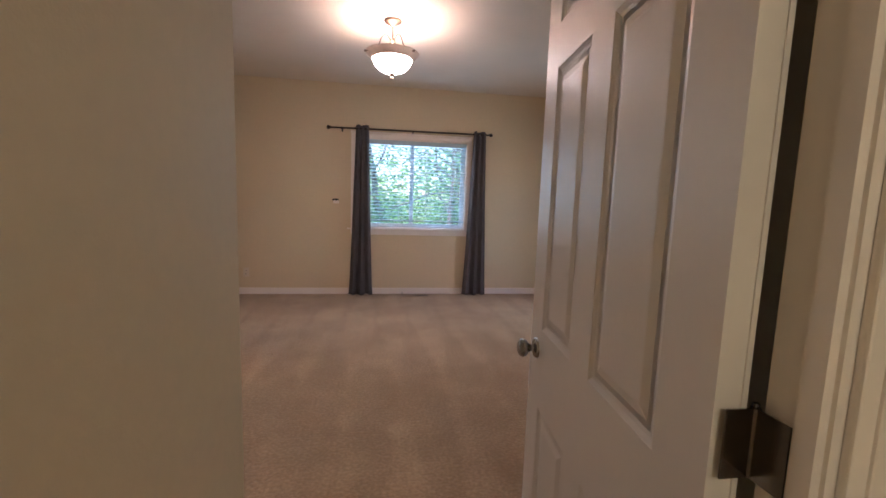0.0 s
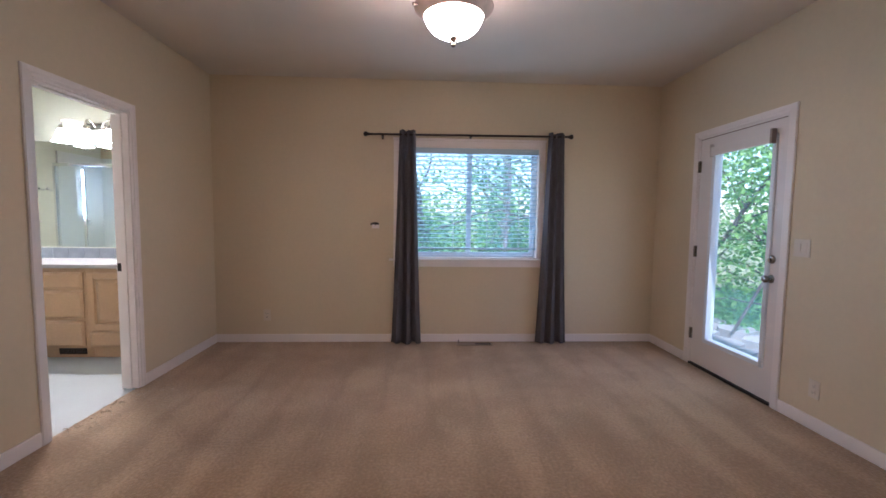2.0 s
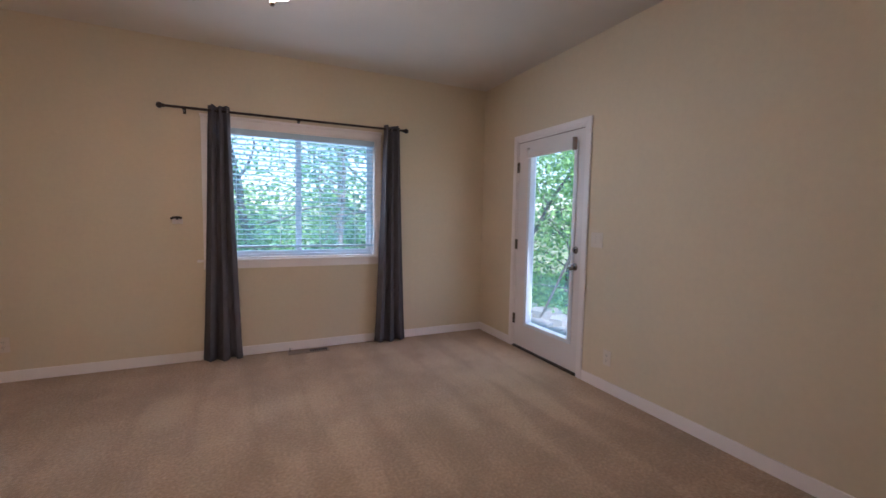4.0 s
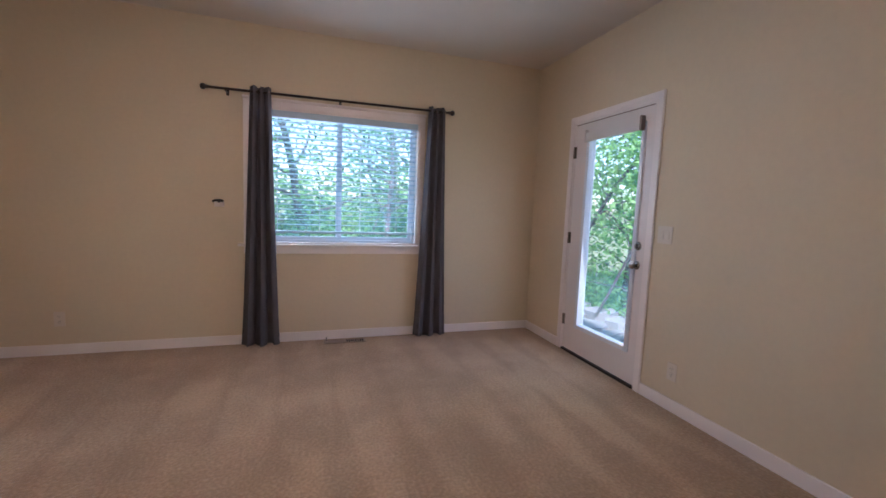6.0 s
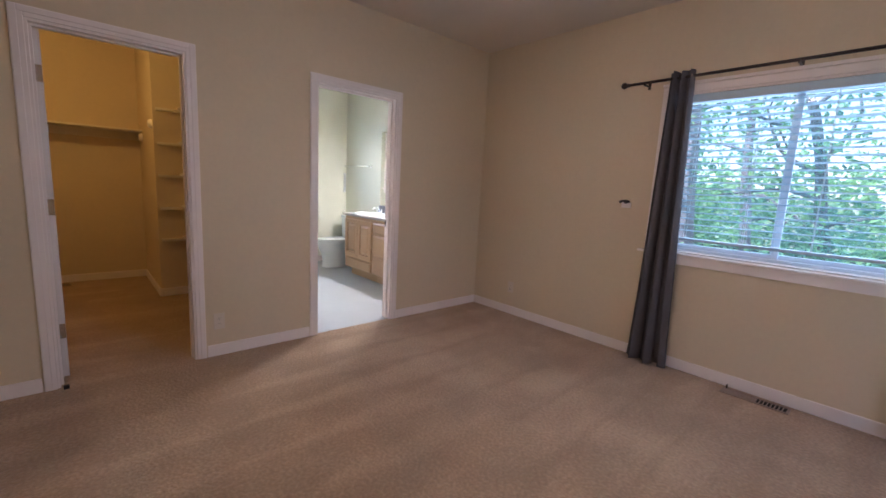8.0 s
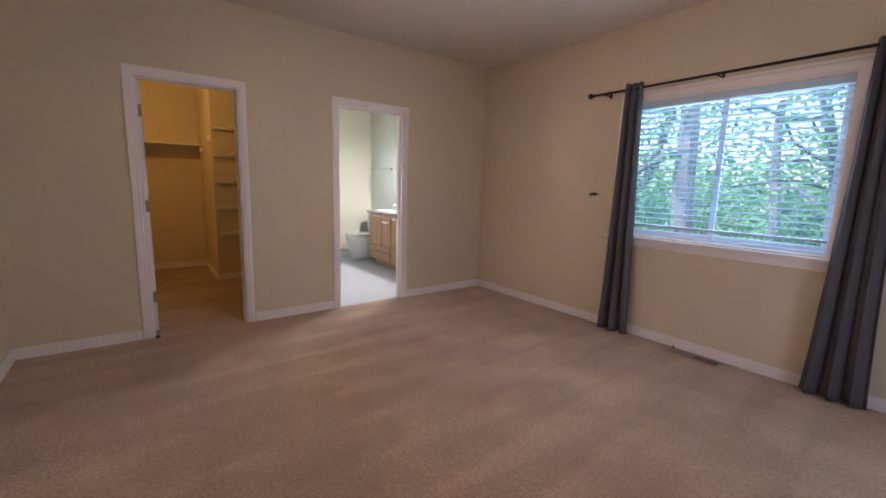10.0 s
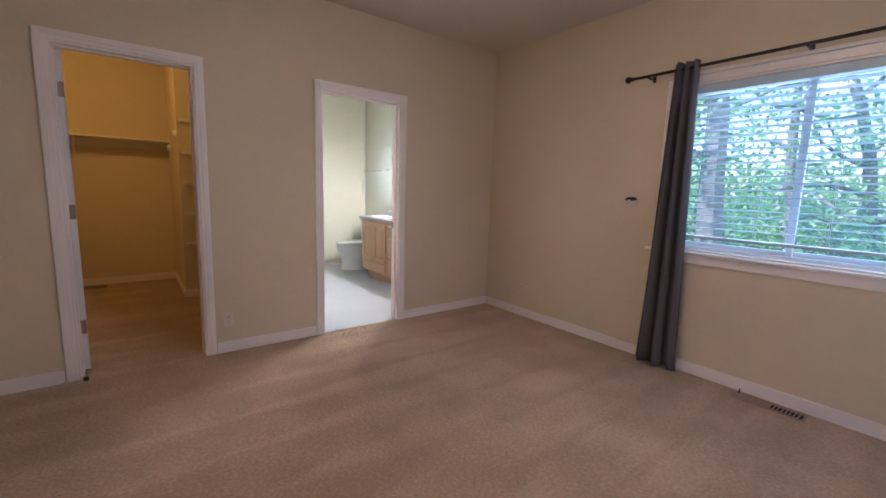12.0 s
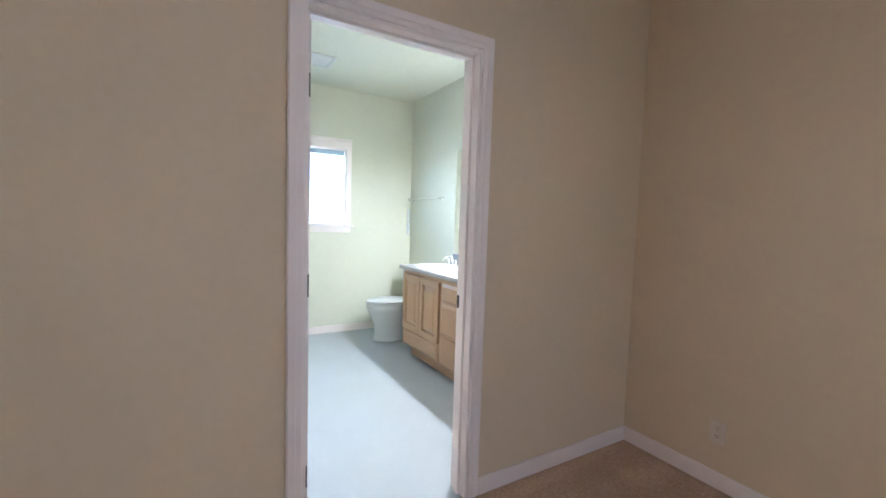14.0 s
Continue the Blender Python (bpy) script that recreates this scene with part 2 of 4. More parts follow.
def lathe(bm, prof, m=None, seg=24, closed=False):
    """Revolve (radius, height) pairs about z, then move by m."""
    m = m or Matrix()
    rings = []
    for r, h in prof:
        if r < 1e-5:
            rings.append([bm.verts.new(m @ Vector((0, 0, h)))])
        else:
            rings.append([bm.verts.new(m @ Vector((r * math.cos(2 * math.pi * i / seg), r * math.sin(2 * math.pi * i / seg), h))) for i in range(seg)])
    pairs = list(zip(rings, rings[1:])) + ([(rings[-1], rings[0])] if closed else [])
    for a, b in pairs:
        for i in range(seg):
            j = (i + 1) % seg
            if len(a) == 1 and len(b) == 1:
                continue
            if len(a) == 1:
                f = (a[0], b[i], b[j])
            elif len(b) == 1:
                f = (a[i], b[0], a[j])
            else:
                f = (a[i], b[i], b[j], a[j])
            bm.faces.new(f)
    bmesh.ops.recalc_face_normals(bm, faces=bm.faces)


def tube(bm, pts, r, seg=10, r_end=None):
    """A round bar along points, tapering from r to r_end."""
    pts = [Vector(p) for p in pts]
    rings = []
    for i, p in enumerate(pts):
        d = (pts[min(i + 1, len(pts) - 1)] - pts[max(i - 1, 0)]).normalized()
        a = d.orthogonal().normalized() if not rings else (side - d * side.dot(d)).normalized()
        side = a
        b = d.cross(a)
        rr = r if r_end is None else r + (r_end - r) * i / (len(pts) - 1)
        rings.append([bm.verts.new(p + rr * (math.cos(2 * math.pi * k / seg) * a + math.sin(2 * math.pi * k / seg) * b)) for k in range(seg)])
    for a, b in zip(rings, rings[1:]):
        for k in range(seg):
            bm.faces.new((a[k], a[(k + 1) % seg], b[(k + 1) % seg], b[k]))
    bm.faces.new(rings[0][::-1])
    bm.faces.new(rings[-1])


def mesh_ob(name, bm, material, smooth=False):
    me = bpy.data.meshes.new(name)
    bm.normal_update()
    bm.to_mesh(me)
    bm.free()
    me.materials.append(material)
    if smooth:
        for p in me.polygons:
            p.use_smooth = True
        me.set_sharp_from_angle(angle=radians(38))
    return new(name, me)


def part(name, bm, material, parent, label="", smooth=False):
    ob = mesh_ob(name, bm, material, smooth)
    ob.parent = parent
    ob.matrix_parent_inverse = parent.matrix_basis.inverted()
    if label:
        ob["label"] = label
    return ob


def thing(name, label, category, at=(0, 0, 0), group="", kind=""):
    ob = new(name)
    ob.empty_display_size = 0.05
    ob.location = at
    return tagged(ob, label, category, group, kind)


def boxes(*rows, bevel=0.0):
    bm = bmesh.new()
    for r in rows:
        box(bm, *r, bevel=bevel)
    return bm


def single(name, bm, material, label, category, kind="", group="", smooth=False):
    return tagged(mesh_ob(name, bm, material, smooth), label, category, group, kind)


# ---------------------------------------------------------------- plan
XL, XR, YN, H = -2.45, 2.165, 5.45, 2.71
XP = -2.57            # far face of the wall to bath and closet
XW = -5.50            # west wall of bath and closet
YA = 1.135            # alcove wall beside the entry
YS, YH = 0.350, 0.275  # entry wall, bedroom and hall faces
XC = -0.61            # entry passage wall
TOP = 2.055           # door openings


def wall_x(name, y0, y1, x0, x1, holes, label, paint=PAINT):
    """A wall along x with openings (x0, x1, z0, z1)."""
    rows, x = [], x0
    for a, b, lo, hi in holes:
        rows.append((x, a, y0, y1, 0, H))
        if lo > 0:
            rows.append((a, b, y0, y1, 0, lo))
        rows.append((a, b, y0, y1, hi, H))
        x = b
    rows.append((x, x1, y0, y1, 0, H))
    return single(name, boxes(*rows), paint, label, "wall", "structure")


def wall_y(name, x0, x1, y0, y1, holes, label, paint=PAINT):
    rows, y = [], y0
    for a, b, lo, hi in holes:
        rows.append((x0, x1, y, a, 0, H))
        if lo > 0:
            rows.append((x0, x1, a, b, 0, lo))
        rows.append((x0, x1, a, b, hi, H))
        y = b
    rows.append((x0, x1, y, y1, 0, H))
    return single(name, boxes(*rows), paint, label, "wall", "structure")


BEIGE = "beige painted plaster wall with fine orange-peel texture"
wall_x("wall_north_bath", YN, YN + 0.15, XW - 0.15, XP, [], "pale cream painted bathroom wall", BATHPAINT)
wall_x("wall_north", YN, YN + 0.15, XP, XR + 0.15, [(-0.575, 0.905, 0.885, 2.055)], BEIGE + " around the window")
wall_y("wall_east", XR, XR + 0.15, YS - 0.12, YN, [(3.865, 4.795, 0, TOP)], BEIGE + " around the patio door")
wall_y("wall_west", XP, XL, YA - 0.12, YN, [(1.93, 2.66, 0, TOP), (3.53, 4.293, 0, TOP)], BEIGE + " with two doorways")
wall_x("wall_alcove", YA - 0.12, YA, XL, XC, [], BEIGE + " beside the entry")
wall_y("wall_passage", XC - 0.12, XC, YS, YA - 0.12, [], BEIGE + " of the entry passage")
wall_y("wall_passage_east", 0.375, 0.495, YS, YA - 0.12, [], BEIGE + " of the entry passage")
wall_x("wall_alcove_east", YA - 0.12, YA, 0.375, XR, [], BEIGE + " beside the entry")
wall_x("wall_south", YH, YS, XC, 1.42, [(XC + 0.0005, 0.268, 0, TOP)], BEIGE + " with the entry doorway")
wall_y("wall_hall_west", XC - 0.12, XC, -2.2, YS, [], "beige painted hallway wall")
wall_y("wall_hall_east", 1.3, 1.42, -2.2, YH, [], "beige painted hallway wall")
wall_x("wall_hall_south", -2.32, -2.2, XC - 0.12, 1.42, [], "beige painted hallway end wall")
wall_y("wall_bath_west", XW - 0.15, XW, 2.75, YN, [(4.02, 4.635, 1.22, 2.06)], "pale cream painted bathroom wall with a window", BATHPAINT)
wall_y("wall_closet_west", XW - 0.15, XW, 1.15, 2.75, [], "beige painted closet wall")
wall_x("wall_closet_north", 2.70, 2.80, XW, -4.36, [], "beige painted closet wall")
wall_y("wall_closet_jog", -4.46, -4.36, 2.80, 3.42, [], "beige painted closet wall behind the shelves")
wall_y("wall_shower_end", -4.46, -4.36, 3.42, 3.72, [], "pale cream painted bathroom wall beside the shower", BATHPAINT)
wall_x("wall_bath_south", 3.34, 3.42, -4.36, XP, [], "pale cream painted bathroom wall", BATHPAINT)
wall_x("wall_closet_south", 1.15, 1.25, XW, XP, [], "beige painted closet wall")
single("ceiling", boxes((XP - 0.001, XR + 0.15, YA - 0.12, YN + 0.15, H, H + 0.12), (XC - 0.12, 1.42, -2.32, YA - 0.12, H, H + 0.12), (XW - 0.15, XP - 0.001, 1.15, 2.76, H, H + 0.12)), CEIL, "beige textured plaster ceiling", "ceiling", "structure")
single("ceiling_bath", boxes((XW - 0.15, XP - 0.001, 2.76, YN + 0.15, H, H + 0.12)), BATHPAINT, "pale cream bathroom ceiling", "ceiling", "structure")
single("floor", boxes((XL - 0.02, XR, YA, YN, -0.1, 0), (XC, 0.375, YS, YA, -0.1, 0), (XC, 1.3, -2.2, YS, -0.1, 0), (XW, XL - 0.02, 1.25, 2.70, -0.1, 0), (-4.36, XL - 0.02, 2.70, 3.42, -0.1, 0)), CARPET, "beige cut-pile carpet with vacuum marks", "carpet", "structure")
single("floor_bath", boxes((-4.36, XL - 0.02, 3.42, YN, -0.1, -0.004), (XW, -4.36, 2.70, YN, -0.1, -0.004)), VINYL, "pale sheet vinyl bathroom floor", "floor", "structure")


def baseboard(x0, x1, y0, y1):
    """A 85 mm board with an eased top along one wall."""
    bm = bmesh.new()
    box(bm, x0, x1, y0, y1, 0, 0.085, bevel=0.005)
    return single("baseboard", bm, WHITE, "white painted baseboard along the wall", "baseboard", "structure")


T = 0.013
baseboard(XL, XR - T, YN - T, YN)
baseboard(XR - T, XR, YA + T, 3.808)
baseboard(XR - T, XR, 4.852, YN)
baseboard(XL, XL + T, YA + T, 1.872)
baseboard(XL, XL + T, 2.718, 3.472)
baseboard(XL, XL + T, 4.347, YN - T)
baseboard(XL, XC + T, YA, YA + T)
baseboard(XC, XC + T, YS, YA)
baseboard(0.375 - T, XR, YA, YA + T)
baseboard(XW, -4.56, YN - T, YN)
baseboard(XW, XW + T, 3.72, YN - T)
baseboard(XW, XW + T, 1.25, 2.70)
baseboard(XW + T, -4.36, 2.70 - T, 2.70)
baseboard(-4.36, -4.36 + T, 2.70 - T, 3.34)


def casing(name, axis, wall, out, a, b, top, label, width=0.058):
    """Door casing on a wall face: two legs and a head, with a raised outer edge."""
    bm = bmesh.new()

    def bar(u0, u1, z0, z1, t):
        lo, hi = sorted((wall, wall + out * t))
        if axis == "x":
            box(bm, lo, hi, u0, u1, z0, z1, bevel=0.003)
        else:
            box(bm, u0, u1, lo, hi, z0, z1, bevel=0.003)

    w = width
    for t, i, j in ((0.011, 0.0, w), (0.0145, w * 0.40, w * 0.93)):
        bar(a - j, a - i, 0, top + j, t)
        bar(b + i, b + j, 0, top + j, t)
        bar(a - i, b + i, top + i, top + j, t)
    return single(name, bm, WHITE, label, "trim", "structure")


def jamb(name, axis, w0, w1, a, b, top, label, stop=None):
    """The lining of an opening through a wall, with a stop bead."""
    bm = bmesh.new()
    rows = [(a, a + 0.018, 0, top), (b - 0.018, b, 0, top), (a + 0.018, b - 0.018, top - 0.018, top)]
    for u0, u1, z0, z1 in rows:
        box(bm, *((w0, w1, u0, u1) if axis == "x" else (u0, u1, w0, w1)), z0, z1)
    if stop:
        s0, s1 = stop
        rows = [(a + 0.018, a + 0.03, 0, top - 0.018), (b - 0.03, b - 0.018, 0, top - 0.018), (a + 0.03, b - 0.03, top - 0.03, top - 0.018)]
        for u0, u1, z0, z1 in rows:
            box(bm, *((s0, s1, u0, u1) if axis == "x" else (u0, u1, s0, s1)), z0, z1)
    return single(name, bm, WHITE, label, "door frame", "structure")


casing("trim_bath", "x", XL, 1, 3.535, 4.288, TOP - 0.005, "white door casing around the bathroom doorway")
casing("trim_closet", "x", XL, 1, 1.935, 2.655, TOP - 0.005, "white door casing around the closet doorway")
casing("trim_patio", "x", XR, -1, 3.870, 4.790, TOP - 0.005, "white casing around the glazed patio door")
casing("trim_entry", "y", YH, -1, -0.612, 0.263, TOP - 0.005, "white casing around the entry doorway")
casing("trim_bath_inside", "x", XP, -1, 3.535, 4.288, TOP - 0.005, "white casing on the bathroom side of the doorway")
casing("trim_closet_inside", "x", XP, -1, 1.935, 2.655, TOP - 0.005, "white casing on the closet side of the doorway")
jamb("frame_bath", "x", XP, XL, 3.53, 4.293, TOP, "white painted lining of the bathroom doorway", (XP + 0.04, XP + 0.075))
jamb("frame_closet", "x", XP, XL, 1.93, 2.66, TOP, "white painted lining of the closet doorway", (XP + 0.04, XP + 0.075))
jamb("frame_entry", "y", YH, YS, XC + 0.001, 0.268, TOP, "white painted lining of the entry doorway", (YS - 0.070, YS - 0.045))
jamb("frame_patio", "x", XR, XR + 0.15, 3.865, 4.795, TOP, "white painted lining of the patio doorway")

# ---------------------------------------------------------------- bedroom window, blind, curtains


def rect_ring(bm, axis, d0, d1, u0, u1, z0, z1, w, wb=None, bevel=0.0):
    """A rectangular frame of width w; axis is the direction of its depth d0..d1."""
    wb = wb or w
    for a, b, lo, hi in ((u0, u0 + w, z0, z1), (u1 - w, u1, z0, z1), (u0 + w, u1 - w, z1 - w, z1), (u0 + w, u1 - w, z0, z0 + wb)):
        box(bm, *((a, b, d0, d1) if axis == "y" else (d0, d1, a, b)), lo, hi, bevel=bevel)


def slab(bm, axis, d0, d1, u0, u1, z0, z1, bevel=0.0):
    box(bm, *((u0, u1, d0, d1) if axis == "y" else (d0, d1, u0, u1)), z0, z1, bevel=bevel)


def window(name, axis, wall, out, a, b, z0, z1, mull, label, cas=0.075, head=0.083):
    """A vinyl sliding window in an opening; out points outdoors along the axis."""
    w = tagged(new(name), label, "window", "", "structure")

    def at(p, q):
        return sorted((wall + out * p, wall + out * q))

    bm = bmesh.new()
    rect_ring(bm, axis, *at(0.0, 0.15), a - 0.001, b + 0.001, z0 - 0.001, z1 + 0.001, 0.016)
    part("reveal", bm, WHITE, w)
    bm = bmesh.new()
    rect_ring(bm, axis, *at(0.075, 0.14), a + 0.016, b - 0.016, z0 + 0.016, z1 - 0.016, 0.022, bevel=0.003)
    part("window_frame", bm, VINYLW, w)
    lo, hi = a + 0.038, b - 0.038
    for u0, u1, p in ((lo, mull + 0.025, 0.085), (mull - 0.025, hi, 0.112)):
        bm = bmesh.new()
        rect_ring(bm, axis, *at(p, p + 0.022), u0, u1, z0 + 0.038, z1 - 0.038, 0.030, bevel=0.002)
        sash = part("sash", bm, VINYLW, w)
        bm = bmesh.new()
        slab(bm, axis, *at(p + 0.009, p + 0.013), u0 + 0.030, u1 - 0.030, z0 + 0.068, z1 - 0.068)
        pane = part("pane", bm, GLASS, sash)
        pane.visible_shadow = False
    bm = bmesh.new()
    slab(bm, axis, *at(-0.036, 0.075), a - 0.095, b + 0.095, z0 - 0.018, z0 + 0.003, bevel=0.005)
    part("window_sill", bm, WHITE, w)
    bm = bmesh.new()
    slab(bm, axis, *at(-0.014, 0), a - cas, b + cas, z0 - 0.082, z0 - 0.0185, bevel=0.003)
    part("apron", bm, WHITE, w)
    bm = bmesh.new()
    for u0, u1, lo, hi, t in ((a - cas, a, z0 + 0.003, z1, 0.014), (b, b + cas, z0 + 0.003, z1, 0.014), (a - cas, b + cas, z1, z1 + head, 0.014), (a - cas - 0.006, b + cas + 0.006, z1 + head + 0.003, z1 + head + 0.025, 0.022)):
        slab(bm, axis, *at(-t, 0), u0, u1, lo, hi, bevel=0.003)
    part("casing", bm, WHITE, w)
    return w


def blind(axis, wall, out, a, b, z0, z1, pitch, tilt, cords, label):
    """A horizontal slat blind: head rail, slats, bottom rail, ladder cords."""
    t = thing("window_blind", label, "blind", (0, 0, 0))

    def at(p, q):
        return sorted((wall + out * p, wall + out * q))

    bm = bmesh.new()
    slab(bm, axis, *at(0.004, 0.066), a, b, z1 - 0.055, z1, bevel=0.004)
    part("head_rail", bm, SLAT, t)
    bm = bmesh.new()
    slab(bm, axis, *at(0.008, 0.056), a + 0.004, b - 0.004, z0, z0 + 0.020, bevel=0.004)
    part("bottom_rail", bm, SLAT, t)
    n = int((z1 - 0.075 - z0 - 0.03) / pitch)
    me = None
    for i in range(n):
        z = z1 - 0.085 - i * pitch
        if me is None:
            bm = bmesh.new()
            c, s = 0.025 * math.cos(tilt), 0.025 * math.sin(tilt)
            rows = []
            for k, (p, q) in enumerate(((-c, -s), (-c * 0.4, -s * 0.4 + 0.0025), (c * 0.4, s * 0.4 + 0.0025), (c, s))):
                for u in (a + 0.006, b - 0.006):
                    for dz in (-0.0013, 0.0013):
                        d = wall + out * (0.032 + p)
                        rows.append(bm.verts.new((u, d, q + dz) if axis == "y" else (d, u, q + dz)))
            for k in range(3):
                g = rows[4 * k:4 * k + 8]
                bm.faces.new((g[1], g[3], g[7], g[5]))
                bm.faces.new((g[0], g[4], g[6], g[2]))
                bm.faces.new((g[0], g[1], g[5], g[4]))
                bm.faces.new((g[2], g[6], g[7], g[3]))
            bm.faces.new(rows[0:2] + [rows[3], rows[2]])
            bm.faces.new([rows[12], rows[14], rows[15], rows[13]])
            bmesh.ops.recalc_face_normals(bm, faces=bm.faces)
            ob = part("slat", bm, SLAT, t)
            me = ob.data
        else:
            ob = new("slat", me)
            ob.parent = t
        ob.location = (0, 0, z)
    for u in cords:
        bm = bmesh.new()
        for p in (0.006, 0.058):
            q = wall + out * p
            tube(bm, [(u, q, z0 + 0.015), (u, q, z1 - 0.05)] if axis == "y" else [(q, u, z0 + 0.015), (q, u, z1 - 0.05)], 0.0016, 6)
        part("ladder_cord", bm, CORD, t)
    return t


window("window_1", "y", YN, 1, -0.575, 0.905, 0.885, 2.055, 0.170, "white vinyl sliding window looking onto trees", 0.048, 0.050)
blind("y", YN, 1, -0.556, 0.886, 0.985, 2.037, 0.0445, radians(-7), (-0.36, 0.0, 0.36, 0.70), "white faux-wood slat blind lowered in the window")


def curtain(x0t, x1t, x0b, x1b, folds, phase, label):
    t = thing("curtain", label, "curtain", ((x0b + x1b) / 2, YN - 0.09, 0.0), group="curtains at the window")
    nu, nv = folds * 14, 40
    bm = bmesh.new()
    grid = []
    for j in range(nv + 1):
        v = j / nv
        z = 0.012 + v * (2.19 - 0.012)
        s = v ** 0.8
        a, b = x0b + (x0t - x0b) * s, x1b + (x1t - x1b) * s
        row = []
        for i in range(nu + 1):
            u = i / nu
            ph = u * folds * 2 * math.pi + phase
            wob = 0.5 * math.sin(3.1 * v + 5 * u + phase)
            amp = (0.026 + 0.014 * (1 - v)) * (1 + 0.25 * math.sin(4 * u + phase))
            x = a + (b - a) * u + 0.012 * math.sin(2 * ph + 1.2) * (1 - 0.4 * v) * (b - a) / 0.2 * 0.5
            y = YN - 0.085 + amp * math.sin(ph + wob * (1 - v)) - 0.012 * (1 - v)
            zz = z + (0.006 * math.sin(ph * 0.5) if j in (0, nv) else 0)
            row.append(bm.verts.new((x, y, zz)))
        grid.append(row)
    for p, q in zip(grid, grid[1:]):
        for i in range(nu):
            bm.faces.new((p[i], p[i + 1], q[i + 1], q[i]))
    cloth = part("panel", bm, CLOTH, t, smooth=True)
    mod = cloth.modifiers.new("thickness", "SOLIDIFY")
    mod.thickness = 0.003
    # metal eyelets round the rod
    for k in range(folds):
        bm = bmesh.new()
        x = x0t + (x1t - x0t) * (k + 0.5) / folds
        m = Matrix.Translation((x, YN - 0.08, 2.150)) @ pose(0, 0, 0, 0, 90, 35 * (-1) ** k)
        lathe(bm, [(0.021, -0.002), (0.027, -0.002), (0.027, 0.002), (0.021, 0.002)], m, 14, closed=True)
        part("eyelet", bm, STEEL, t)
    return t


curtain(-0.560, -0.400, -0.645, -0.335, 3, 0.6, "dark grey cloth curtain gathered at the window side")
curtain(0.968, 1.130, 0.882, 1.208, 3, 2.2, "dark grey cloth curtain bunched beside the window")


def curtain_rod():
    t = thing("curtain_rod", "dark bronze metal curtain rod with ball finials above the window", "curtain rod")
    y, za, zb = YN - 0.08, 2.146, 2.158
    bm = bmesh.new()
    tube(bm, [(-0.875, y, za), (0.15, y, (za + zb) / 2), (1.17, y, zb)], 0.0105, 14)
    part("pole", bm, BRONZE, t, smooth=True)
    for x, z, s in ((-0.875, za, -1), (1.17, zb, 1)):
        bm = bmesh.new()
        m = Matrix.Translation((x, y, z)) @ pose(0, 0, 0, 0, 90 * s, 0)
        lathe(bm, [(0, 0.046), (0.012, 0.044), (0.022, 0.034), (0.025, 0.022), (0.020, 0.010), (0.012, 0.004), (0.015, 0.0), (0.015, -0.012), (0, -0.012)], m, 18)
        part("finial", bm, BRONZE, t, smooth=True)
    for x in (-0.735, 0.165, 1.055):
        bm = bmesh.new()
        zc = za + (zb - za) * (x + 0.875) / 2.045
        box(bm, x - 0.011, x + 0.011, YN - 0.005, YN, zc - 0.036, zc + 0.01, bevel=0.002)
        box(bm, x - 0.005, x + 0.005, y - 0.012, YN - 0.005, zc - 0.022, zc - 0.012)
        box(bm, x - 0.006, x + 0.006, y - 0.016, y - 0.011, zc - 0.022, zc + 0.004)
        part("bracket", bm, BRONZE, t)
    return t


curtain_rod()


def wall_holder():
    t = thing("curtain_holdback", "small white bracket with a black bar on the wall", "bracket", (-0.808, YN, 1.23))
    bm = bmesh.new()
    box(bm, -0.846, -0.770, YN - 0.012, YN, 1.198, 1.240, bevel=0.003)
    part("plate", bm, WHITE, t)
    bm = bmesh.new()
    tube(bm, [(-0.853, YN - 0.034, 1.240), (-0.835, YN - 0.036, 1.250), (-0.80, YN - 0.036, 1.253), (-0.772, YN - 0.034, 1.246)], 0.010, 10)
    box(bm, -0.815, -0.800, YN - 0.034, YN - 0.010, 1.232, 1.250)
    part("bar", bm, BLACK, t, "black plastic bar")


wall_holder()

# ---------------------------------------------------------------- doors


def hinge(parent, x, y, z, dx, dy, material=STEEL, h=0.09):
    """Two leaves and a knuckle; the leaves reach along dx and dy."""
    bm = bmesh.new()
    tube(bm, [(x, y, z - h / 2), (x, y, z + h / 2)], 0.006, 10)
    tube(bm, [(x, y, z + h / 2), (x, y, z + h / 2 + 0.006)], 0.004, 8)
    for a, b in ((dx, 0.0025 if dy >= 0 else -0.0025), (0.0025 if dx >= 0 else -0.0025, dy)):
        lo, hi = sorted((x, x + a)), sorted((y, y + b))
        box(bm, *lo, *hi, z - h / 2, z + h / 2)
    return part("hinge", bm, material, parent, "satin metal hinge", smooth=False)


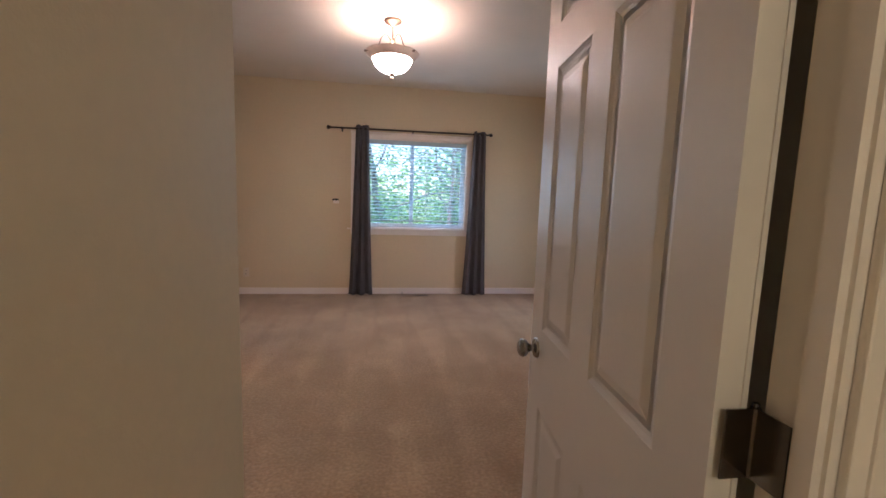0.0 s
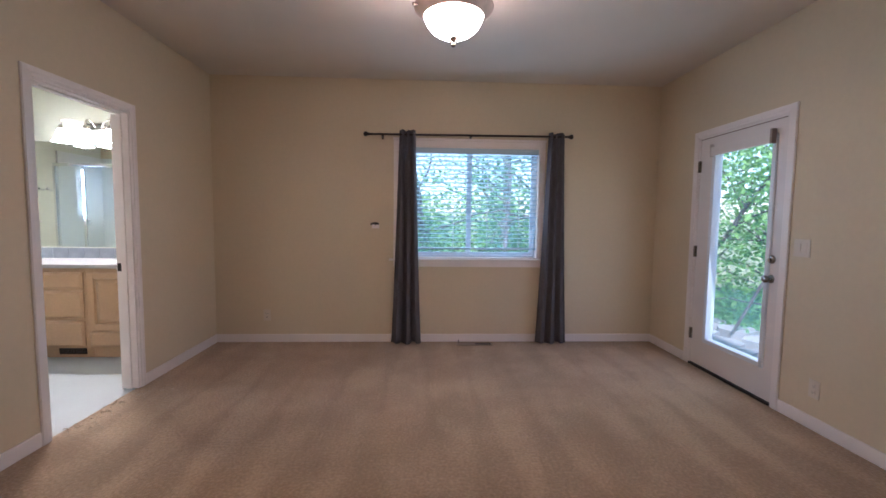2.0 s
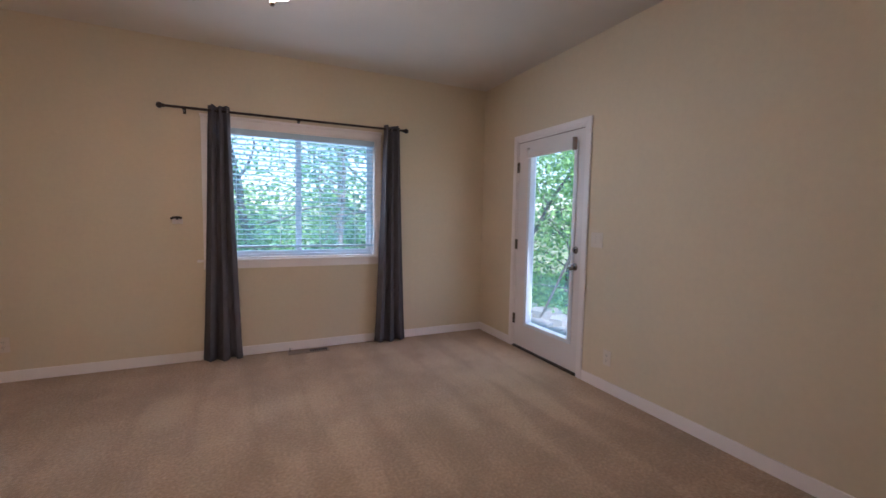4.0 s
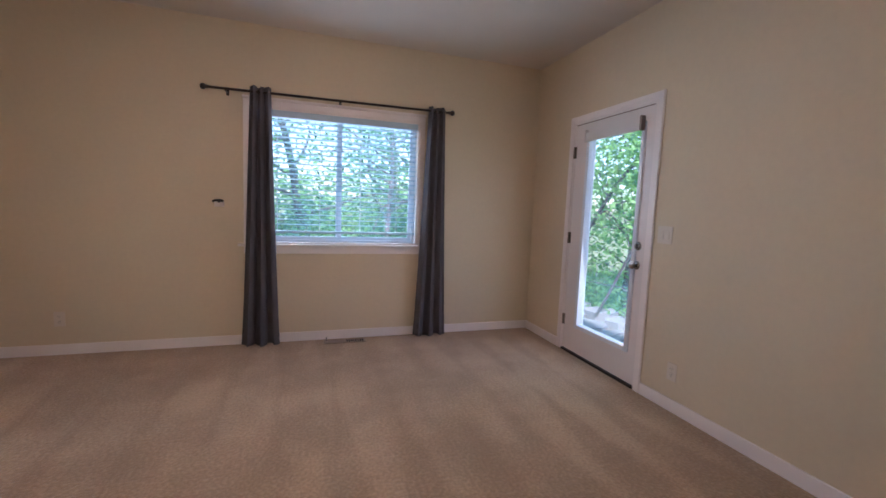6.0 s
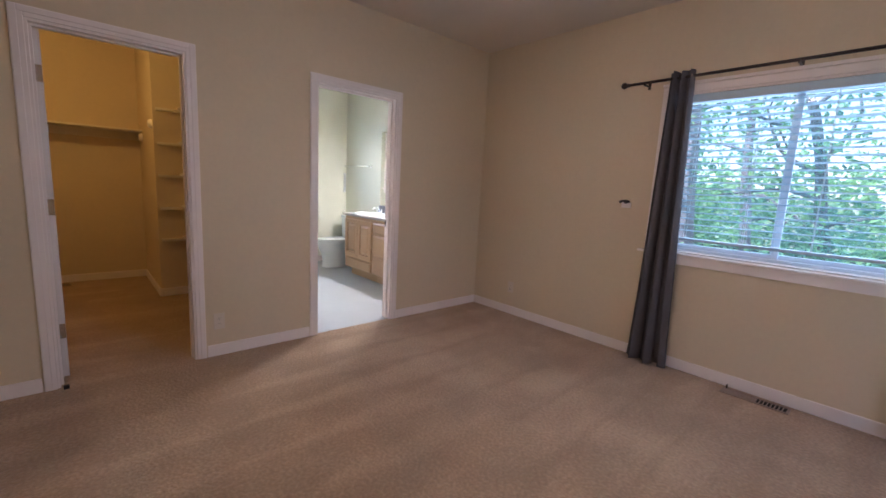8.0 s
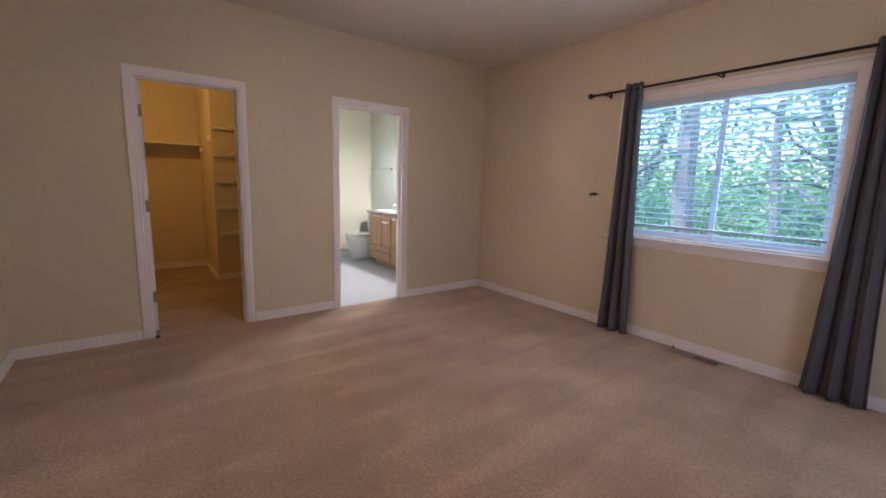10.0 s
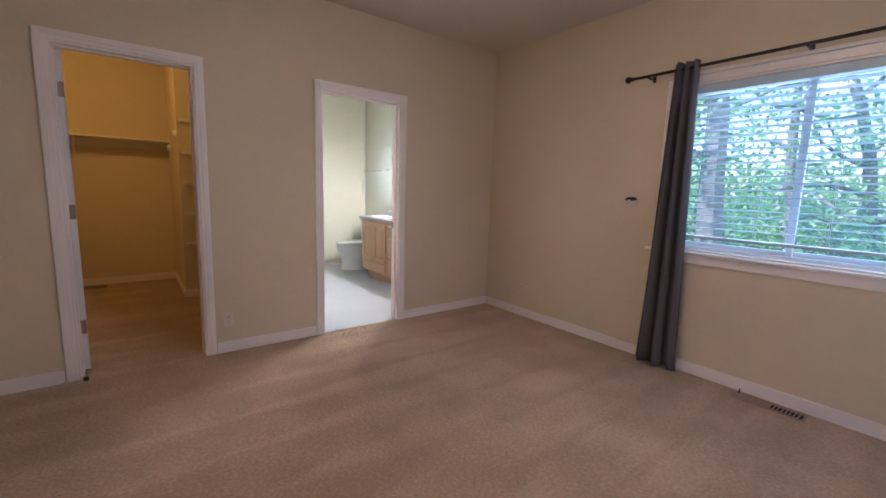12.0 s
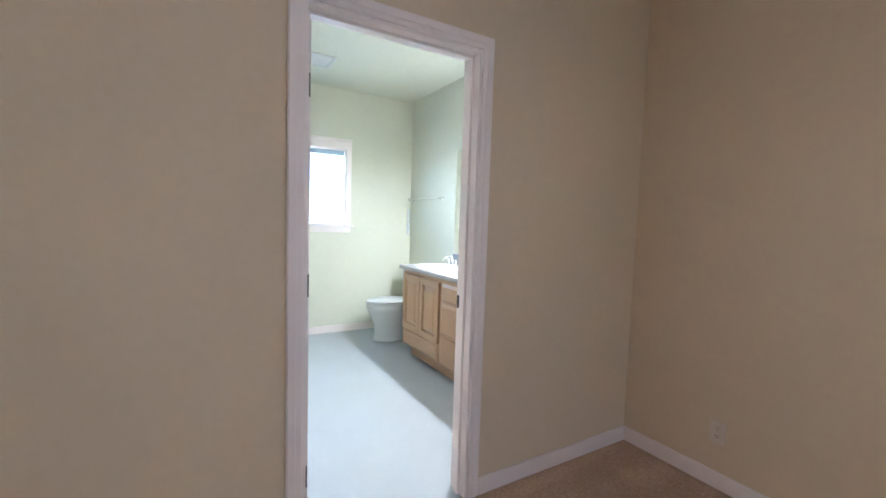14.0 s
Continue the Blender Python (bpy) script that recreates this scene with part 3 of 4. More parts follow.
def panel_door(length, height, rows, cols, thick=0.035):
    """A moulded panel door in its own space: x along the leaf, z up, faces at y 0 and thick. Returns (frame, field) meshes."""
    fr, fi = bmesh.new(), bmesh.new()
    core = 0.007
    box(fr, 0.002, length - 0.002, core, thick - core, 0.002, height - 0.002)
    xs = [0.0] + [v for c in cols for v in c] + [length]
    zs = [0.0] + [v for r in rows for v in r] + [height]
    for i in range(0, len(xs), 2):
        for y0, y1 in ((0, core), (thick - core, thick)):
            box(fr, xs[i], xs[i + 1], y0, y1, 0, height)
    for i in range(0, len(zs), 2):
        for a, b in cols:
            for y0, y1 in ((0, core), (thick - core, thick)):
                box(fr, a, b, y0, y1, zs[i], zs[i + 1])
    for a, b in cols:
        for lo, hi in rows:
            for face, inner in ((0.0, core), (thick, thick - core)):
                rings = []
                for d, f in ((0.0, 0.15), (0.010, 0.75), (0.018, 1.0), (0.030, 1.0), (0.048, 0.30), (0.052, 0.25)):
                    y = face + (inner - face) * f
                    rings.append([fi.verts.new(p) for p in ((a + d, y, lo + d), (b - d, y, lo + d), (b - d, y, hi - d), (a + d, y, hi - d))])
                for p, q in zip(rings, rings[1:]):
                    for k in range(4):
                        fi.faces.new((p[k], p[(k + 1) % 4], q[(k + 1) % 4], q[k]))
                fi.faces.new(rings[-1])
    bmesh.ops.recalc_face_normals(fi, faces=fi.faces)
    return fr, fi


KNOB = [(0.0, 0.060), (0.016, 0.059), (0.025, 0.053), (0.0285, 0.044), (0.025, 0.034), (0.014, 0.026), (0.0105, 0.018), (0.012, 0.012), (0.026, 0.009), (0.031, 0.004), (0.032, 0.0), (0, 0)]


def inner_door(name, m, length, label, knob_z, rows, cols, knob_at, thick=0.035):
    d = tagged(new(name), label, "door", "", "structure")
    d.matrix_basis = m
    fr, fi = panel_door(length, 2.03, rows, cols, thick)
    for bm in (fr, fi):
        bm.transform(m)
    part("slab", fr, DOORW, d)
    part("panels", fi, DOORW, d)
    for side, y in ((-90, thick), (90, 0.0)):
        bm = bmesh.new()
        lathe(bm, KNOB, m @ Matrix.Translation((knob_at, y, knob_z)) @ pose(0, 0, 0, side, 0, 0), 20)
        part("door_knob", bm, DARKSTEEL, d, "round polished nickel knob", smooth=True)
    return d


ROWS6 = [(0.22, 0.640), (0.882, 1.635), (1.755, 1.920)]
COLS6 = [(0.118, 0.370), (0.480, 0.713)]
# entry door, standing open into the room; its hinge edge is by the jamb
d = inner_door("door_1", pose(0.190, 0.362, 0.014, 0, 0, 84.3) @ Matrix.Translation((0, -0.042, 0)), 0.824, "white six-panel interior door standing wide open", 0.812, ROWS6, COLS6, 0.757, 0.042)
for z in (0.24, 0.985, 1.80):
    hinge(d, 0.240, 0.353, z, -0.042, -0.046, HINGE)
# bath and closet doors, open inwards, seen on edge
d = inner_door("door_2", pose(XP - 0.006, 3.550, 0.014, 0, 0, 179.6) @ Matrix.Translation((0, -0.035, 0)), 0.715, "white six-panel bathroom door open against the wall", 0.90, ROWS6, [(0.11, 0.315), (0.40, 0.605)], 0.65)
for z in (0.25, 1.03, 1.80):
    hinge(d, XP - 0.004, 3.549, z, 0.045, 0.034, HINGE)
d = inner_door("door_3", pose(XP - 0.006, 1.953, 0.014, 0, 0, 195) @ Matrix.Translation((0, -0.035, 0)), 0.685, "white six-panel closet door open into the closet", 0.90, ROWS6, [(0.105, 0.30), (0.385, 0.58)], 0.62)
for z in (0.31, 1.06, 1.80):
    hinge(d, XP - 0.004, 1.950, z, 0.045, 0.036)
single("strike_plate", boxes((XP + 0.006, XP + 0.032, 4.2715, 4.2748, 0.89, 0.95)), BRONZE, "small dark metal strike plate on the door frame", "door hardware")


def patio_door():
    d = tagged(new("door_4"), "white full-glass exterior door, closed, with garden behind", "door", "", "structure")
    x0, x1 = XR + 0.004, XR + 0.048
    bm = bmesh.new()
    for a, b in ((3.886, 3.975), (4.592, 4.774)):
        box(bm, x0, x1, a, b, 0.024, 2.036)
    box(bm, x0, x1, 3.975, 4.592, 0.024, 0.262)
    box(bm, x0, x1, 3.975, 4.592, 1.915, 2.036)
    part("slab", bm, DOORW, d)
    # brown strip laid on the slab as the shade of the gap above
    part("gap_shade", boxes((XR + 0.001, XR + 0.0036, 3.90, 4.772, 2.029, 2.036)), DULLBRASS, d, "dark strip standing for the shaded gap above the door")
    bm = bmesh.new()
    rect_ring(bm, "x", XR - 0.010, XR + 0.062, 3.960, 4.607, 0.247, 1.930, 0.036, bevel=0.006)
    part("glass_frame", bm, VINYLW, d)
    bm = bmesh.new()
    box(bm, XR + 0.030, XR + 0.036, 3.996, 4.571, 0.283, 1.894)
    g = part("pane", bm, GLASS, d)
    g.visible_shadow = False
    for z in (0.288, 1.04, 1.797):
        bm = bmesh.new()
        tube(bm, [(XR - 0.004, 4.780, z - 0.05), (XR - 0.004, 4.780, z + 0.05)], 0.0075, 10)
        box(bm, XR - 0.001, XR + 0.002, 4.752, 4.806, z - 0.05, z + 0.05)
        part("hinge", bm, DARKSTEEL, d, "satin metal hinge")
    bm = bmesh.new()
    turn = Matrix.Translation((XR + 0.004, 3.948, 0.905)) @ pose(0, 0, 0, 0, -90, 0)
    lathe(bm, KNOB, turn, 22)
    part("door_knob", bm, DARKSTEEL, d, "round satin nickel knob", smooth=True)
    bm = bmesh.new()
    turn = Matrix.Translation((XR + 0.004, 3.948, 1.045)) @ pose(0, 0, 0, 0, -90, 0)
    lathe(bm, [(0, 0.014), (0.020, 0.013), (0.028, 0.009), (0.032, 0.002), (0.032, 0), (0, 0)], turn, 22)
    box(bm, XR - 0.026, XR - 0.009, 3.943, 3.953, 1.028, 1.062, bevel=0.003)
    part("deadbolt", bm, DARKSTEEL, d, "satin nickel deadbolt", smooth=True)
    return d


patio_door()
t = thing("door_blind", "short raised white blind head rail over the door glass", "blind", (XR, 4.28, 1.9))
part("head_rail", boxes((XR - 0.042, XR - 0.0105, 3.985, 4.585, 1.868, 1.938), bevel=0.004), DOORW, t)
for y in (3.965, 4.588):
    part("bracket", boxes((XR - 0.046, XR - 0.0105, y, y + 0.018, 1.862, 1.965), bevel=0.002), DULLBRASS if y < 4 else DOORW, t)
single("threshold", boxes((XR - 0.012, XR + 0.15, 3.884, 4.776, 0.0, 0.018), bevel=0.004), BRONZE, "dark metal threshold under the patio door", "threshold", "structure")


def wall_plate(name, label, category, m, w, h, kind):
    """A cover plate facing +z of its own space, with rockers or outlet slots."""
    t = thing(name, label, category, m.translation)
    bm = bmesh.new()
    box(bm, -w / 2, w / 2, -h / 2, h / 2, 0, 0.006, bevel=0.0025)
    bm.transform(m)
    part("cover_plate", bm, PLATE, t)
    if kind == "switch":
        for u in (-0.023, 0.023):
            bm = bmesh.new()
            vs = box(bm, u - 0.0165, u + 0.0165, -0.033, 0.033, 0.0065, 0.010, bevel=0.001)
            bm.transform(m)
            part("rocker", bm, PLATE, t)
    else:
        for v in (-0.020, 0.020):
            bm = bmesh.new()
            lathe(bm, [(0, 0.009), (0.0165, 0.009), (0.0172, 0.0065), (0, 0.0065)], Matrix.Translation((0, v, 0)), 18)
            bm.transform(m)
            rec = part("receptacle", bm, PLATE, t)
            bm = boxes((-0.0072, -0.0052, v - 0.002, v + 0.007, 0.0091, 0.0096), (0.0052, 0.0072, v - 0.002, v + 0.007, 0.0091, 0.0096), (-0.002, 0.002, v - 0.010, v - 0.006, 0.0091, 0.0096))
            bm.transform(m)
            part("slots", bm, BLACK, rec)
    return t


FACE_W = pose(0, 0, 0, 90, 0, -90)    # plate on an east wall, facing west
FACE_S = pose(0, 0, 0, 90, 0, 0)      # on a north wall, facing south
FACE_E = pose(0, 0, 0, 90, 0, 90)     # on a west wall, facing east
wall_plate("light_switch", "white double rocker light switch beside the patio door", "light switch", Matrix.Translation((XR, 3.716, 1.143)) @ FACE_W, 0.116, 0.116, "switch")
wall_plate("wall_outlet", "white duplex wall outlet low on the wall", "outlet", Matrix.Translation((-1.93, YN, 0.285)) @ FACE_S, 0.072, 0.116, "outlet")
wall_plate("wall_outlet", "white duplex wall outlet low on the wall", "outlet", Matrix.Translation((XL, 2.80, 0.255)) @ FACE_E, 0.072, 0.116, "outlet")
wall_plate("wall_outlet", "white duplex wall outlet low on the wall", "outlet", Matrix.Translation((XR, 3.561, 0.26)) @ FACE_W, 0.072, 0.116, "outlet")


def register(name, x0, x1, y0, y1, z, label, along="x"):
    """A louvred floor register: rim, slats over a black sheet standing for duct shade, a damper lever."""
    t = thing(name, label, "vent", ((x0 + x1) / 2, (y0 + y1) / 2, z))
    bm = bmesh.new()
    w = 0.014
    for r in ((x0, x1, y0, y0 + w), (x0, x1, y1 - w, y1), (x0, x0 + w, y0 + w, y1 - w), (x1 - w, x1, y0 + w, y1 - w), ((x0 + x1) / 2 - 0.006, (x0 + x1) / 2 + 0.006, y0 + w, y1 - w)):
        box(bm, *r, z, z + 0.007)
    part("rim", bm, VENT, t)
    mid = (x0 + x1) / 2 - 0.006 if along == "x" else x0 + w
    if along == "x":
        part("damper", boxes((x0 + w, mid, y0 + w, y1 - w, z + 0.0005, z + 0.0035)), VENT, t)
    # no hole is cut: the duct's darkness is a black sheet
    part("shade_sheet", boxes((mid, x1 - w, y0 + w, y1 - w, z + 0.0005, z + 0.0015)), DARK, t)
    n = int((x1 - x0) / 0.021) if along == "x" else int((y1 - y0) / 0.021)
    for i in range(1, n):
        bm = bmesh.new()
        if along == "x":
            x = x0 + w + (x1 - x0 - 2 * w) * i / n
            box(bm, x - 0.003, x + 0.003, y0 + w, y1 - w, z + 0.002, z + 0.006)
        else:
            y = y0 + w + (y1 - y0 - 2 * w) * i / n
            box(bm, x0 + w, x1 - w, y - 0.003, y + 0.003, z + 0.002, z + 0.006)
        part("slat", bm, VENT, t)
    return t


t = register("floor_register", 0.045, 0.415, 5.300, 5.405, 0.0, "brown metal floor register in the carpet by the baseboard")
part("lever", boxes((0.062, 0.070, 5.385, 5.393, 0.007, 0.035)), BRONZE, t)
register("floor_register", -5.40, -5.30, 1.72, 1.99, 0.0, "brown metal floor register in the closet carpet", "y")

# ---------------------------------------------------------------- ceiling lamp


def ceiling_lamp():
    cx, cy = -0.155, 3.48
    t = thing("ceiling_light", "brushed metal ceiling light with a lit frosted bowl", "ceiling light", (cx, cy, H))
    o = Matrix.Translation((cx, cy, 0))
    bm = bmesh.new()
    lathe(bm, [(0, H), (0.072, H), (0.074, H - 0.008), (0.066, H - 0.022), (0.040, H - 0.034), (0.022, H - 0.040), (0.014, H - 0.052), (0, H - 0.052)], o, 28)
    part("canopy", bm, BRUSHED, t, smooth=True)
    bm = bmesh.new()
    lathe(bm, [(0.0075, H - 0.05), (0.0075, 2.565), (0.016, 2.560), (0.020, 2.548), (0.012, 2.538), (0.0075, 2.534), (0.0075, 2.30), (0, 2.30)], o, 14)
    part("stem", bm, BRUSHED, t, smooth=True)
    bm = bmesh.new()
    lathe(bm, [(0.158, 2.405), (0.166, 2.402), (0.182, 2.418), (0.206, 2.442), (0.216, 2.447), (0.218, 2.453), (0.210, 2.456), (0.196, 2.448), (0.172, 2.424), (0.158, 2.411)], o, 48, closed=True)
    part("rim", bm, RIM, t, "pale brown brushed metal rim", smooth=True)
    bm = bmesh.new()
    prof = [(0.1585 * math.cos(a), 2.412 - 0.118 * math.sin(a)) for a in [i * math.pi / 2 / 12 for i in range(13)]]
    prof[-1] = (0.008, prof[-1][1])
    inner = [(max(0.008, r - 0.004), h + 0.004) for r, h in reversed(prof)]
    lathe(bm, prof + inner, o, 48, closed=True)
    part("bowl", bm, BOWL, t, "lit frosted white glass bowl", smooth=True)
    bm = bmesh.new()
    lathe(bm, [(0, 2.246), (0.008, 2.248), (0.014, 2.257), (0.012, 2.267), (0.007, 2.273), (0.010, 2.279), (0.020, 2.287), (0.024, 2.299), (0, 2.302)], o, 16)
    part("finial", bm, BRUSHED, t, smooth=True)
    for k in range(3):
        a = radians(197 + 120 * k)
        c, s = math.cos(a), math.sin(a)
        pts = [(0.016, 2.552), (0.045, 2.590), (0.075, 2.585), (0.098, 2.552), (0.110, 2.512), (0.128, 2.490), (0.150, 2.478), (0.172, 2.458), (0.186, 2.434)]
        bm = bmesh.new()
        tube(bm, [(cx + r * c, cy + r * s, h) for r, h in pts], 0.0045, 8)
        part("arm", bm, BRUSHED, t, smooth=True)
        bm = bmesh.new()
        lathe(bm, [(0, 0.030), (0.006, 0.029), (0.010, 0.022), (0.007, 0.014), (0.005, 0.0), (0, 0)], Matrix.Translation((cx + 0.205 * c, cy + 0.205 * s, 2.436)) @ Euler((0, radians(90), a)).to_matrix().to_4x4(), 12)
        part("knob", bm, BRUSHED, t, smooth=True)
    return t


ceiling_lamp()

# ---------------------------------------------------------------- bathroom
window("window_2", "x", XW, -1, 4.02, 4.635, 1.215, 2.06, 4.33, "white vinyl bathroom window in the far wall", 0.06)
blind("x", XW, -1, 4.04, 4.615, 1.26, 2.04, 0.044, radians(10), (4.14, 4.51), "white slat blind lowered in the bathroom window")


def framed_front(bm, x0, x1, z0, z1, y, depth=0.020):
    """A frame-and-panel cabinet door facing -y: stiles, rails, sunk groove, raised field."""
    w = 0.052
    for r in ((x0, x0 + w, z0, z1), (x1 - w, x1, z0, z1), (x0 + w, x1 - w, z0, z0 + w), (x0 + w, x1 - w, z1 - w, z1)):
        box(bm, r[0], r[1], y, y + depth, r[2], r[3], bevel=0.0035)
    rings = []
    a, b, lo, hi = x0 + w, x1 - w, z0 + w, z1 - w
    for d, p in ((0, 0.004), (0.005, 0.016), (0.013, 0.017), (0.042, 0.003), (0.044, 0.002)):
        rings.append([bm.verts.new(q) for q in ((a + d, y + p, lo + d), (b - d, y + p, lo + d), (b - d, y + p, hi - d), (a + d, y + p, hi - d))])
    for p, q in zip(rings, rings[1:]):
        for k in range(4):
            bm.faces.new((p[k], p[(k + 1) % 4], q[(k + 1) % 4], q[k]))
    bm.faces.new(rings[-1])
    bmesh.ops.recalc_face_normals(bm, faces=bm.faces)


def chamfered_front(bm, x0, x1, z0, z1, y, depth=0.020):
    """A drawer front facing -y: a square back edge, a wide eased slope and a flat field."""
    rings = []
    for d, p in ((0.0, depth), (0.0, 0.011), (0.003, 0.009), (0.017, 0.002), (0.021, 0.0)):
        rings.append([bm.verts.new(q) for q in ((x0 + d, y + p, z0 + d), (x1 - d, y + p, z0 + d), (x1 - d, y + p, z1 - d), (x0 + d, y + p, z1 - d))])
    bm.faces.new(rings[0][::-1])
    for p, q in zip(rings, rings[1:]):
        for k in range(4):
            bm.faces.new((p[k], p[(k + 1) % 4], q[(k + 1) % 4], q[k]))
    bm.faces.new(rings[-1])
    bmesh.ops.recalc_face_normals(bm, faces=bm.faces)


FY = 4.922


def carcass(t, x0, x1, inset=0.001):
    bm = boxes((x0, x1, FY, YN - 0.002, 0.105, 0.830), bevel=0.001)
    part("body", bm, MAPLE, t)
    part("toe_kick", boxes((x0 + inset, x1 - 0.001, FY + 0.065, YN - 0.01, 0.0, 0.105)), MAPLE, t)


def sink_base(x0, x1, label, inset=0.001):
    t = thing("sink_cabinet", label, "cabinet", ((x0 + x1) / 2, 5.2, 0), group="vanity cabinets")
    carcass(t, x0, x1, inset)
    mid = (x0 + x1) / 2
    for a, b in ((x0 + 0.022, mid - 0.004), (mid + 0.004, x1 - 0.022)):
        bm = bmesh.new()
        framed_front(bm, a, b, 0.275, 0.790, FY - 0.0205)
        part("door", bm, MAPLE, t)
    bm = bmesh.new()
    chamfered_front(bm, x0 + 0.022, x1 - 0.022, 0.118, 0.255, FY - 0.0205)
    part("drawer_front", bm, MAPLE, t)


def drawer_base(x0, x1, label):
    t = thing("drawer_cabinet", label, "cabinet", ((x0 + x1) / 2, 5.2, 0), group="vanity cabinets")
    carcass(t, x0, x1)
    for lo, hi in ((0.645, 0.790), (0.375, 0.625), (0.118, 0.355)):
        bm = bmesh.new()
        chamfered_front(bm, x0 + 0.020, x1 - 0.020, lo, hi, FY - 0.0205)
        part("drawer_front", bm, MAPLE, t)


sink_base(-4.520, -3.802, "light maple sink cabinet with two raised-panel doors", 0.075)
drawer_base(-3.800, -3.312, "light maple cabinet with three drawers")
sink_base(-3.310, -2.592, "light maple sink cabinet with two raised-panel doors")
t = thing("toe_kick_vent", "dark metal vent grille in the cabinet toe kick", "vent", (-3.5, FY + 0.06, 0.05))
part("grille", boxes((-3.62, -3.38, FY + 0.058, FY + 0.064, 0.030, 0.085)), BRONZE, t)
for i in range(5):
    part("slat", boxes((-3.61, -3.39, FY + 0.053, FY + 0.0575, 0.036 + 0.0095 * i, 0.040 + 0.0095 * i)), BRONZE, t)

SINKS = ((-4.215, 5.13), (-2.950, 5.13))


def countertop():
    t = thing("countertop", "pale speckled vanity countertop with a slate tile backsplash", "countertop", (-3.57, 5.16, 0.83))
    bm = bmesh.new()
    box(bm, -4.560, XP - 0.002, 4.885, YN - 0.002, 0.831, 0.866, bevel=0.006)
    part("top", bm, COUNTER, t)
    part("splash_bed", boxes((-4.475, XP - 0.002, YN - 0.008, YN - 0.001, 0.866, 0.972)), GROUT, t)
    x = -4.470
    first = None
    while x < XP - 0.12:
        if first is None:
            ob = part("tile", boxes((0, 0.146, YN - 0.016, YN - 0.0085, 0.869, 0.970), bevel=0.002), TILE, t)
            first = ob.data
        else:
            ob = new("tile", first)
            ob.parent = t
            ob.matrix_parent_inverse = t.matrix_basis.inverted()
        ob.location = (x, 0, 0)
        x += 0.150


countertop()


def sink(cx, cy):
    t = thing("sink", "white oval drop-in porcelain sink in the countertop", "sink", (cx, cy, 0.866), group="sinks in the vanity")
    bm = bmesh.new()
    prof = [(1.0, 0.0), (1.0, 0.008), (0.97, 0.013), (0.90, 0.012), (0.86, 0.004), (0.78, 0.0015), (0.5, 0.001), (0.0, 0.001)]
    lathe(bm, prof, Matrix.Translation((cx, cy, 0.8665)) @ Matrix.Diagonal((0.255, 0.205, 1, 1)), 36)
    part("basin", bm, PORC, t, smooth=True)
    bm = bmesh.new()
    lathe(bm, [(0, 0.004), (0.020, 0.003), (0.022, 0.0), (0, 0)], Matrix.Translation((cx, cy, 0.8675)), 16)
    part("drain", bm, CHROME, t, smooth=True)


def faucet(cx, cy):
    t = thing("faucet", "chrome two-handle faucet behind the sink", "faucet", (cx, cy, 0.866), group="faucets on the vanity")
    z = 0.8665
    bm = bmesh.new()
    box(bm, cx - 0.08, cx + 0.08, cy - 0.025, cy + 0.025, z, z + 0.016, bevel=0.006)
    part("base", bm, CHROME, t, smooth=True)
    bm = bmesh.new()
    tube(bm, [(cx, cy, z + 0.014), (cx, cy, z + 0.055), (cx, cy - 0.018, z + 0.082), (cx, cy - 0.055, z + 0.088), (cx, cy - 0.095, z + 0.076), (cx, cy - 0.112, z + 0.058)], 0.013, 12, 0.010)
    part("spout", bm, CHROME, t, smooth=True)
    for s in (-1, 1):
        bm = bmesh.new()
        lathe(bm, [(0.020, 0.014), (0.016, 0.030), (0.013, 0.044), (0.018, 0.052), (0.015, 0.060), (0, 0.062)], Matrix.Translation((cx + 0.055 * s, cy, z)), 16)
        tube(bm, [(cx + 0.055 * s, cy, z + 0.054), (cx + 0.085 * s, cy - 0.018, z + 0.060), (cx + 0.105 * s, cy - 0.030, z + 0.066)], 0.006, 8, 0.004)
        part("handle", bm, CHROME, t, smooth=True)


single("towel_holder", boxes((XW, XW + 0.012, 5.400, 5.438, 1.12, 1.43), (XW + 0.012, XW + 0.030, 5.406, 5.432, 1.14, 1.41), bevel=0.004), PORC, "narrow white holder on the bathroom wall corner", "holder")
for cx, cy in SINKS:
    sink(cx, cy)
    faucet(cx - 0.10, 5.345)
t = thing("mirror", "frameless wall mirror above the vanity", "mirror", (-3.5, YN, 1.5))
part("glass", boxes((-4.455, XP - 0.004, YN - 0.007, YN - 0.001, 0.982, 2.02)), MIRROR, t)


